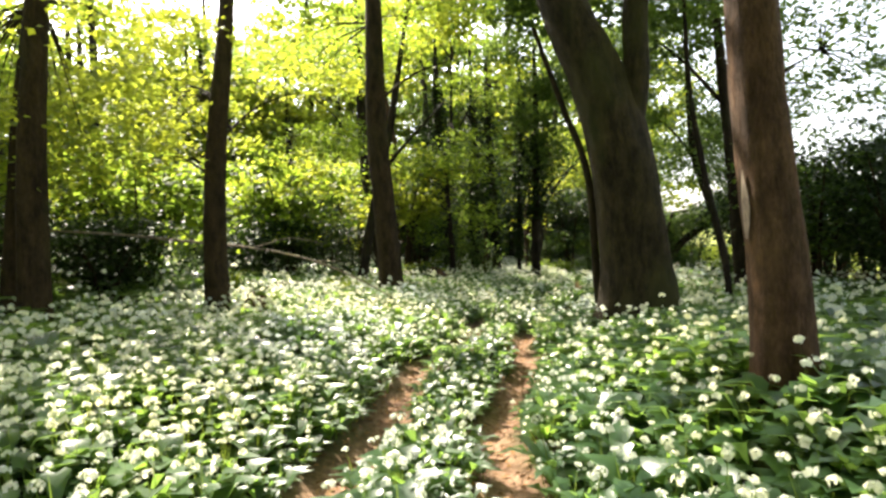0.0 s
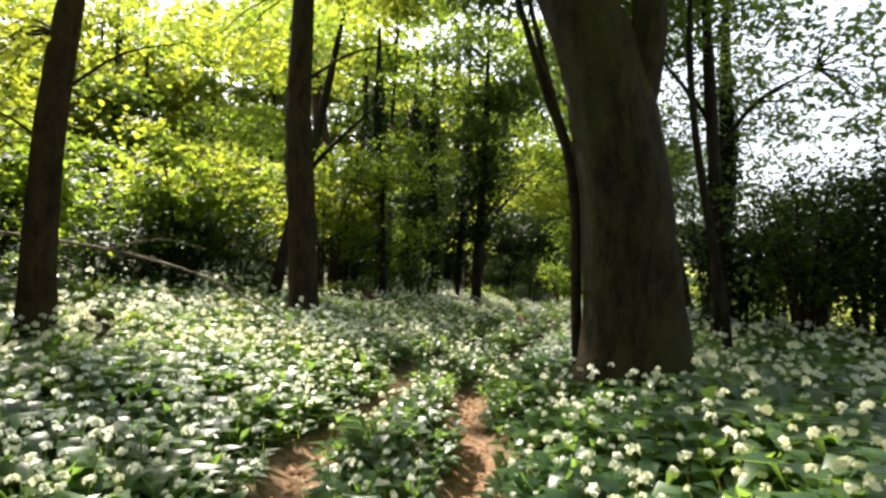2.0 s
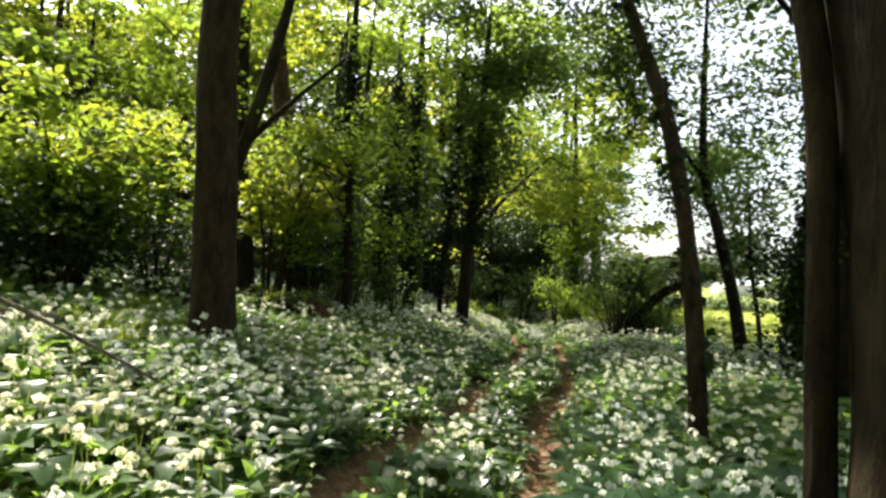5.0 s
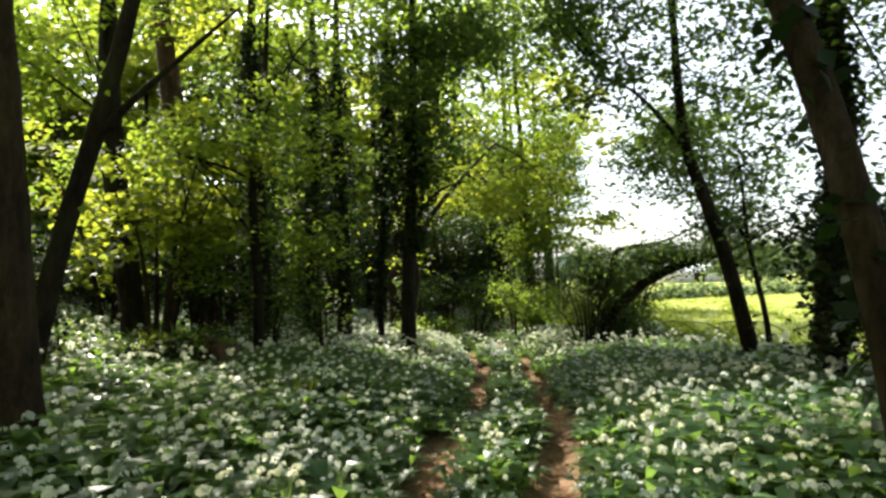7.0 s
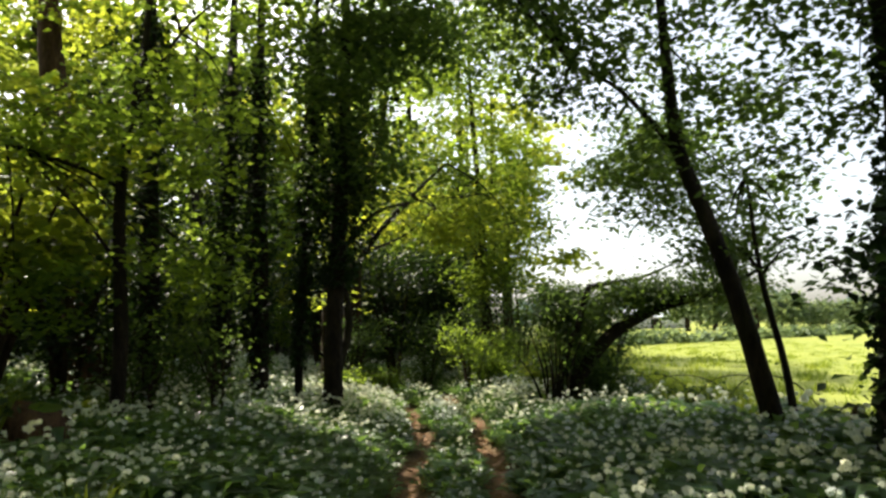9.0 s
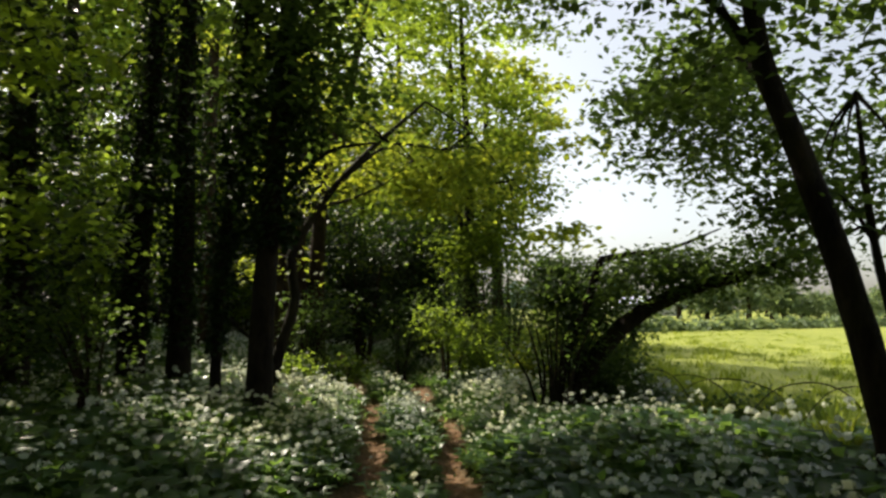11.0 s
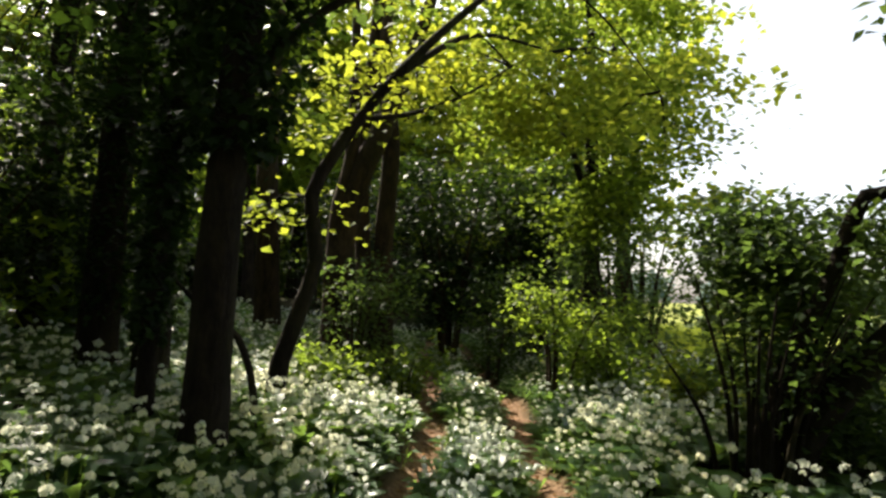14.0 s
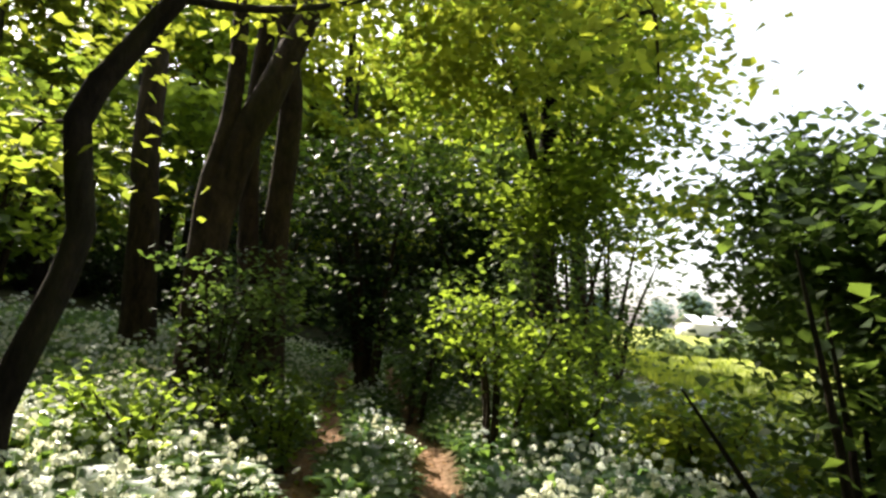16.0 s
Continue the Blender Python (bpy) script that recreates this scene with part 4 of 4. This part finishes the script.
# ---- wild garlic ----
def garlic():
    """The sheet of wild garlic: broad pointed leaves and white flower heads on stems."""
    rng = np.random.default_rng(11)
    n = 142000
    x, y = rng.uniform(-16, 11.5, n), rng.uniform(-3, 37, n)
    d = np.abs(x - at_y(PATH_LINE, y))
    keep = rng.random(n) < np.where(d < 3.0, 1.0, np.where(d < 6, 0.5, 0.15))
    keep &= x < at_y(FIELD_EDGE, y) - 0.7 + 0.5 * np.sin(y * 1.9)
    keep &= rng.random(n) > rut_depth(x, y) * 1.6
    thin = 0.5 + 0.5 * np.sin(0.55 * x + 2) * np.sin(0.48 * y + 0.6 * x)
    keep &= rng.random(n) < 0.6 + 0.4 * thin
    for a, b, r in ((1.98, 3.56, 0.22), (2.38, 7.45, 0.55), (-3.5, 9.23, 0.24), (-1.24, 13.6, 0.33), (3.22, 21.1, 0.18), (7.35, 20.95, 0.6), (7.3, 14.6, 0.35), (-0.16, 17.7, 0.5), (8.1, 21.0, 0.7)):
        keep &= np.hypot(x - a, y - b) > r
    x, y, d = x[keep], y[keep], d[keep]
    n = len(x)
    z = land(x, y)
    size = np.where(d < 3.0, 0.86, np.where(d < 6, 0.95, 1.25)) * rng.uniform(0.7, 1.25, n)
    size *= np.clip(0.6 + rng.random(n) * 0.2 + 0.35 * (1 - rut_depth(x - 0.25, y) - rut_depth(x + 0.25, y)), 0.5, 1.1)
    size *= 1 + 0.3 * np.exp(-(x - 4.3) ** 2 / 3 - (y - 21.6) ** 2 / 5) + 0.25 * np.exp(-(x - 6.9) ** 2 / 1.5 - (y - 22.2) ** 2 / 3)
    vs, fs, ms, k0 = [], [], [], 0
    for i in range(4):                                  # leaves
        a = rng.random(n) * 6.28
        ln = 0.22 * size * rng.uniform(0.8, 1.25, n)
        wd = 0.062 * size * rng.uniform(0.8, 1.3, n)
        rise = rng.uniform(0.35, 1.0, n)
        ox, oy = np.cos(a), np.sin(a)
        c = np.stack([x, y, z + 0.02], -1)
        out = np.stack([ox, oy, 0 * ox], -1)
        sid = np.stack([-oy, ox, 0 * ox], -1)
        up = np.array([0, 0, 1.0])
        mid = c + out * (ln * 0.45)[:, None] + up * (ln * 0.95 * rise)[:, None]
        tip = c + out * (ln * 1.05)[:, None] + up * (ln * (1.0 * rise - 0.1))[:, None]
        lo = c + out * (ln * 0.15)[:, None] + up * (ln * 0.35 * rise)[:, None]
        v = np.stack([lo, mid + sid * wd[:, None], mid - up * (wd * 0.35)[:, None], mid - sid * wd[:, None], tip], 1).reshape(-1, 3)
        k = np.arange(n)[:, None] * 5 + k0
        fs.append(np.concatenate([k + [[0, 2, 1]], k + [[0, 3, 2]], k + [[1, 2, 4]], k + [[2, 3, 4]]]))
        ms.append(np.zeros(4 * n, dtype=np.int32))
        vs.append(v)
        k0 += len(v)
    # more white heads where sun patches fall, fewer where the ground lies in shade
    sunlit_bloom = 0.5 * np.exp(-(x + 2.2) ** 2 / 7 - (y - 10.6) ** 2 / 5) + 0.55 * np.exp(-(x - 4.6) ** 2 / 4 - (y - 21.8) ** 2 / 4) + 0.3 * np.exp(-(x + 3) ** 2 / 8 - (y - 4) ** 2 / 7)
    shaded_bloom = 0.1 * np.exp(-(y - 16.5) ** 2 / 7) + 0.25 * np.exp(-(x + 2.5) ** 2 / 5 - (y - 14.2) ** 2 / 3) + 0.3 * np.exp(-(x - 4) ** 2 / 3 - (y - 5.0) ** 2 / 5)
    sunlit_bloom += 0.3 * np.exp(-(x - 7.0) ** 2 / 1.2 - (y - 22.4) ** 2 / 3)
    shaded_bloom += 0.42 * np.exp(-(x - 3.0) ** 2 / 1.8 - (y - 17.6) ** 2 / 2.5) + 0.22 * np.exp(-(x - 6.2) ** 2 / 2 - (y - 18) ** 2 / 3)
    shaded_bloom += 0.22 * np.clip((-3.9 - x) / 1.5, 0, 1)
    bloom = rng.random(n) < 0.53 + 1.2 * sunlit_bloom - shaded_bloom                         # flower heads
    bx, by, bz, bs = x[bloom], y[bloom], z[bloom], size[bloom]
    m = len(bx)
    top = np.stack([bx + rng.normal(0, 0.05, m), by + rng.normal(0, 0.05, m), bz + bs * rng.uniform(0.27, 0.4, m)], -1)
    foot = np.stack([bx, by, bz], -1)
    w = np.array([0.004, 0.003, 0])
    v = np.stack([foot - w, foot + w, top], 1).reshape(-1, 3)
    fs.append(np.arange(m)[:, None] * 3 + k0 + [[0, 1, 2]])
    ms.append(np.full(m, 1, dtype=np.int32))
    vs.append(v)
    k0 += len(v)
    near = np.abs(bx - at_y(PATH_LINE, by)) < 3.2
    for sel, count, star in ((near, 10, 0.0122), (~near, 6, 0.0185)):
        hx, hs = top[sel], bs[sel]
        m = len(hx)
        for i in range(count):                          # star flowers of the head
            a = i * 2.4 + rng.random(m) * 0.9
            t = np.arccos(1 - 1.15 * (i + 0.5) / count) + rng.normal(0, 0.08, m)
            nrm = np.stack([np.cos(a) * np.sin(t), np.sin(a) * np.sin(t), 0.8 * np.cos(t)], -1)
            e1 = np.stack([-np.sin(a), np.cos(a), 0 * a], -1) + rng.normal(0, 0.4, (m, 3))
            e2 = np.cross(nrm, e1)
            s = (star * hs * rng.uniform(0.75, 1.3, m))[:, None]
            c = hx + nrm * (0.0245 * hs * rng.uniform(0.75, 1.15, m))[:, None]
            v = np.stack([c + e1 * s, c + e2 * s, c - e1 * s, c - e2 * s], 1).reshape(-1, 3)
            k = np.arange(m)[:, None] * 4 + k0
            fs.append(np.concatenate([k + [[0, 1, 2]], k + [[0, 2, 3]]]))
            ms.append(np.full(2 * m, 2, dtype=np.int32))
            vs.append(v)
            k0 += len(v)
    ob = part("wild_garlic", np.vstack(vs), np.vstack(fs), [GARLIC, STEM, PETAL])
    ob.data.polygons.foreach_set("material_index", np.concatenate(ms))
    tagged(ob, "dense carpet of wild garlic with white flower heads", "wild garlic", kind="stuff")


garlic()


def meadow_grass():
    rng = np.random.default_rng(21)
    n = 34000
    hub = rng.random((900, 2))
    k = rng.integers(0, 900, n)
    loose = rng.random(n) < 0.4
    y = np.where(loose, rng.uniform(10, 60, n), 10 + 45 * hub[k, 0] + rng.normal(0, 0.16, n))
    x = at_y(FIELD_EDGE, y) - 0.6 + np.where(loose, 34 * rng.random(n) ** 2.2, 26 * hub[k, 1] ** 2 + rng.normal(0, 0.16, n))
    z = land(x, y)
    a, h = rng.random(n) * 6.28, rng.uniform(0.06, 0.2, n) * np.where(loose, 0.8, 1.5) * np.clip(1.4 - (x - at_y(FIELD_EDGE, y)) / 14, 0.35, 1.4)
    base = np.stack([x, y, z], -1)
    sd = np.stack([np.cos(a), np.sin(a), 0 * a], -1) * 0.02
    tip = base + np.stack([rng.normal(0, 0.08, n), rng.normal(0, 0.08, n), h], -1)
    v = np.stack([base - sd, base + sd, tip], 1).reshape(-1, 3)
    tagged(part("meadow_grass", v, np.arange(n)[:, None] * 3 + [[0, 1, 2]], GRASS), "sunlit yellow-green meadow grass", "grass", kind="stuff")


meadow_grass()


# ---- single plants beside the path ----
def leaf_blade(length, width, angle, rise, base=(0, 0, 0)):
    """A broad arching leaf, folded along its midrib."""
    v, f = [], []
    rows = [(0.0, 0.12, 0.0), (0.25, 0.55, 0.42), (0.5, 1.0, 0.78), (0.78, 0.8, 0.95), (1.0, 0.05, 0.9)]
    for u, w, h in rows:
        r, z = length * u * (0.55 + 0.45 * u), length * h * rise
        for s in (-1, 0, 1):
            side = 0.5 * width * w * s
            v.append((base[0] + r * math.cos(angle) - side * math.sin(angle), base[1] + r * math.sin(angle) + side * math.cos(angle), base[2] + z + 0.25 * abs(side)))
    for i in range(len(rows) - 1):
        for j in range(2):
            k = i * 3 + j
            f.append((k, k + 1, k + 4, k + 3))
    return v, f


def garlic_plant(seed, x, y):
    rng = np.random.default_rng(seed)
    t = thing("garlic_plant", (x, y, float(land(x, y))), "wild garlic plant with broad leaves and a white flower head", "plant", "garlic beside the path")
    for i in range(6):
        part("leaf", *leaf_blade(rng.uniform(0.18, 0.26), rng.uniform(0.05, 0.07), i * 1.05 + rng.normal(0, 0.25), rng.uniform(0.5, 0.95)), GARLIC, t, smooth=True)
    top = (rng.normal(0, 0.03), rng.normal(0, 0.03), rng.uniform(0.27, 0.34))
    part("stem", *tube([(0, 0, 0, 0.004), (top[0] * 0.3, top[1] * 0.3, top[2] * 0.6, 0.0035), (*top, 0.003)], 5, 0.06, 0.0), STEM, t, smooth=True)
    v, f = [], []
    for i in range(16):                                # star flowers, six petals each
        th, a = math.acos(1 - 1.35 * (i + 0.5) / 16), i * 2.4
        n = Vector((math.sin(th) * math.cos(a), math.sin(th) * math.sin(a), math.cos(th)))
        c = Vector(top) + n * 0.026 * rng.uniform(0.85, 1.15)
        e = n.orthogonal().normalized()
        g = n.cross(e)
        for k in range(6):
            b = k * 1.047
            d, w = e * math.cos(b) + g * math.sin(b), e * -math.sin(b) + g * math.cos(b)
            q = len(v)
            v += [tuple(c), tuple(c + d * 0.006 + w * 0.003), tuple(c + d * 0.012 + n * 0.002), tuple(c + d * 0.006 - w * 0.003)]
            f.append((q, q + 1, q + 2, q + 3))
    part("flower_head", v, f, PETAL, t, "white domed flower head")
    return t


rng_p = np.random.default_rng(61)
plants = [garlic_plant(500 + i, -0.3 + 0.15 * i, 2.2 + 0.7 * i) for i in range(4)]
made = 0
while made < 150:
    y = rng_p.uniform(1.6, 24.5)
    x = float(at_y(PATH_LINE, y)) + rng_p.choice([-1, 0, 1], p=[0.4, 0.2, 0.4]) * rng_p.uniform(0.75, 1.5) + rng_p.normal(0, 0.08)
    if float(rut_depth(x, y)) > 0.25:
        continue
    k = rng_p.uniform(0.85, 1.2)
    copy_thing(plants[made % 4], pose(x, y, float(land(x, y)), rng_p.normal(0, 5), rng_p.normal(0, 5), rng_p.uniform(0, 360)) @ Matrix.Scale(k, 4))
    made += 1


# ---- leaf litter and twigs on the ruts ----
def litter():
    rng = np.random.default_rng(71)
    n = 9000
    y = rng.uniform(-1, 32, n)
    x = np.where(rng.random(n) < 0.5, at_y(LEFT_RUT, y), at_y(RIGHT_RUT, y)) + rng.normal(0, 0.16, n)
    p = np.stack([x, y, land(x, y) + 0.012], -1)
    tagged(part("leaf_litter", *leaf_quads(rng, p, 0.045, 0.25, 0.6, 0.0), LITTER), "brown dry leaves strewn on the trodden ruts", "leaf litter", kind="stuff")


litter()


def grass_tuft(x, y, n, h, seed):
    rng = np.random.default_rng(seed)
    z = float(land(x, y))
    a, r = rng.random(n) * 6.28, 0.22 * rng.random(n) ** 0.7
    base = np.stack([r * np.cos(a), r * np.sin(a), np.zeros(n)], -1)
    out = np.stack([np.cos(a), np.sin(a), 0 * a], -1)
    sd = np.stack([-np.sin(a), np.cos(a), 0 * a], -1) * 0.007
    hh = h * rng.uniform(0.5, 1.1, n)[:, None]
    mid = base + out * hh * 0.25 + hh * [[0, 0, 0.65]]
    tip = base + out * hh * rng.uniform(0.4, 0.9, n)[:, None] + hh * [[0, 0, 0.85]]
    v = np.stack([base - sd, base + sd, mid + sd, mid - sd, tip], 1).reshape(-1, 3)
    k = np.arange(n)[:, None] * 5
    f = np.concatenate([k + [[0, 1, 2]], k + [[0, 2, 3]], k + [[3, 2, 4]]])
    ob = part("grass_tuft", v, f, GRASS)
    ob.location = (x, y, z)
    tagged(ob, "arching tuft of long green woodland grass", "grass", "grass tufts")


for i, (x, y, n, h) in enumerate([(-1.15, 17.6, 170, 0.75), (-0.75, 17.95, 150, 0.8), (-2.6, 15.4, 120, 0.55), (-1.9, 12.4, 130, 0.5), (-2.4, 13.2, 110, 0.5), (-0.3, 20.4, 90, 0.45), (-4.4, 12.3, 110, 0.6), (8.3, 17.4, 120, 0.6), (8.9, 18.6, 120, 0.55), (9.1, 16.3, 120, 0.5),
                                  (9.0, 20.1, 120, 0.6), (9.5, 21.4, 110, 0.6), (8.6, 19.4, 110, 0.5), (-3.1, 10.4, 80, 0.4), (0.9, 15.3, 80, 0.4)]):
    grass_tuft(x, y, n, h, 600 + i)


# ---- dead wood ----
def dead_branch(name, label, line, material=None, sides=7, category="branch", seed=1, twigs=()):
    """A dead branch; twigs that fork off it are its parts."""
    rng = np.random.default_rng(seed)
    ob = tagged(part(name, *tube(line, sides, 0.12, 0.07, 0, rng), material or DEAD, smooth=True), label, category)
    for w in twigs:
        part("twig", *tube(w, 5, 0.12, 0.05, 0, rng), material or DEAD, ob, smooth=True)
    return ob


def on(x, y, up, r):
    return (x, y, float(land(x, y)) + up, r)


dead_branch("fallen_branch", "short pale fallen branch lying on the garlic", [on(-3.6, 12.2, 0.2, 0.02), on(-3.3, 12.4, 0.27, 0.035), on(-2.9, 12.6, 0.3, 0.04), on(-2.5, 12.65, 0.28, 0.035)], twigs=[[on(-3.2, 12.45, 0.28, 0.015), on(-3.3, 12.8, 0.36, 0.006)]])
dead_branch("leaning_pole", "long thin dead branch propped above the garlic", [(-7.6, 9.9, 2.0, 0.014), (-5.6, 9.95, 1.83, 0.02), (-4.4, 10.0, 1.66, 0.021), (-3.2, 10.1, 1.48, 0.02), (-2.2, 10.15, 1.22, 0.018), (-1.35, 10.3, 0.8, 0.014), on(-0.7, 10.75, 0.1, 0.012)],
            twigs=[[(-3.2, 10.1, 1.48, 0.012), (-2.6, 10.3, 1.62, 0.008), (-2.1, 10.5, 1.5, 0.004)], [(-2.2, 10.15, 1.22, 0.012), (-1.7, 9.9, 1.2, 0.004)]])
dead_branch("dead_sapling", "thin dark dead stem leaning in the garlic", [on(-1.3, 14.9, -0.05, 0.025), on(-1.55, 15.0, 0.4, 0.02), on(-1.8, 15.1, 0.85, 0.016), on(-1.7, 15.1, 1.2, 0.008)], BARK_DARK)
dead_branch("curved_stem", "curved dark bare stem beside the ivy trunk", [on(3.46, 21.72, -0.05, 0.036), on(3.44, 21.7, 0.45, 0.033), on(3.3, 21.66, 0.85, 0.03), on(3.05, 21.62, 1.02, 0.024), on(2.75, 21.6, 1.3, 0.01)], BARK_DARK)
for i, (x, y, a, ln) in enumerate([(9.2, 18.2, 2.4, 1.7), (9.4, 17.6, 2.7, 1.5), (9.0, 19.0, 2.2, 1.3), (9.3, 16.9, 2.6, 1.4), (8.9, 19.8, 1.9, 1.2)]):
    e = (x + ln * math.cos(a), y + ln * math.sin(a))
    dead_branch("bramble_stem", "thin arching bare bramble stem at the field edge", [on(x, y, -0.03, 0.009), on(x + 0.35 * (e[0] - x), y + 0.35 * (e[1] - y), 0.55, 0.008), on(x + 0.75 * (e[0] - x), y + 0.75 * (e[1] - y), 0.6, 0.006), on(*e, 0.25, 0.003)], BARK_DARK, 5, seed=20 + i)


def stump(x, y, w, h, seed, label):
    rng = np.random.default_rng(seed)
    z = float(land(x, y))
    t = thing("tree_stump", (x, y, z), label, "stump")
    v, f = tube([(0, 0, -0.1, w), (0, 0, 0.1, w * 0.85), (0, 0, h * 0.7, w * 0.75), (0.03, 0, h, w * 0.62), (0.04, 0, h + 0.03, w * 0.1)], 16, 0.06, 0.12, 0.3, rng)
    part("stump_body", v, f, BARK_RED, t, smooth=True)
    part("moss", *tube([(0.03, 0, h - 0.02, w * 0.55), (0.04, 0, h + 0.02, w * 0.5), (0.04, 0, h + 0.05, w * 0.05)], 14, 0.02, 0.12, 0, rng), GRASS, t, "green moss cushion on the top", smooth=True)


stump(-3.0, 9.55, 0.2, 0.42, 81, "broken reddish stump beside a slim tree")
stump(-0.16, 17.9, 0.36, 0.42, 82, "wide rotten mossy stump among the garlic")


def brash_pile():
    rng = np.random.default_rng(91)
    for i in range(26):
        x, y = 7.4 + rng.normal(0, 0.7), 12.0 + rng.normal(0, 0.8)
        a, ln, up = rng.random() * 6.28, rng.uniform(0.5, 1.3), 0.05 + 0.5 * rng.random() * math.exp(-((x - 7.4) ** 2 + (y - 12) ** 2))
        dx, dy = 0.5 * ln * math.cos(a), 0.5 * ln * math.sin(a)
        dead_branch("brash_stick", "bare brown stick in a heap of cut brushwood", [on(x - dx, y - dy, up * 0.6, 0.014), on(x, y, up + 0.12 + 0.15 * rng.random(), 0.012), on(x + dx, y + dy, up * 0.7 + 0.1, 0.005)], BARK_RED, 5, "stick", 900 + i)["group"] = "brushwood heap"


brash_pile()
stump(8.75, 16.2, 0.09, 0.34, 83, "small dark broken stump at the field edge")


def pale_strip():
    """A pale strip on the left side of the slender tree."""
    tree_ob = bpy.data.objects["slender_tree"]
    v, f = [], []
    rows = [(1.42, 0.10), (1.5, 0.30), (1.58, 0.42), (1.66, 0.36), (1.74, 0.22), (1.82, 0.08)]
    for i, (z, half) in enumerate(rows):
        for j in range(5):
            a = math.radians(186) + 0.6 * half * (j / 2 - 1)
            v.append((1.958 - 0.03 * (z - 1.4) + 0.169 * math.cos(a), 3.575 + 0.169 * math.sin(a), z + 0.015 * math.sin(3 * j + i)))
    for i in range(len(rows) - 1):
        for j in range(4):
            k = i * 5 + j
            f.append((k, k + 1, k + 6, k + 5))
    part("pale_strip", v, f, DEAD, tree_ob, "pale strip on the left side of the trunk", smooth=True, origin=tree_ob.location)


pale_strip()
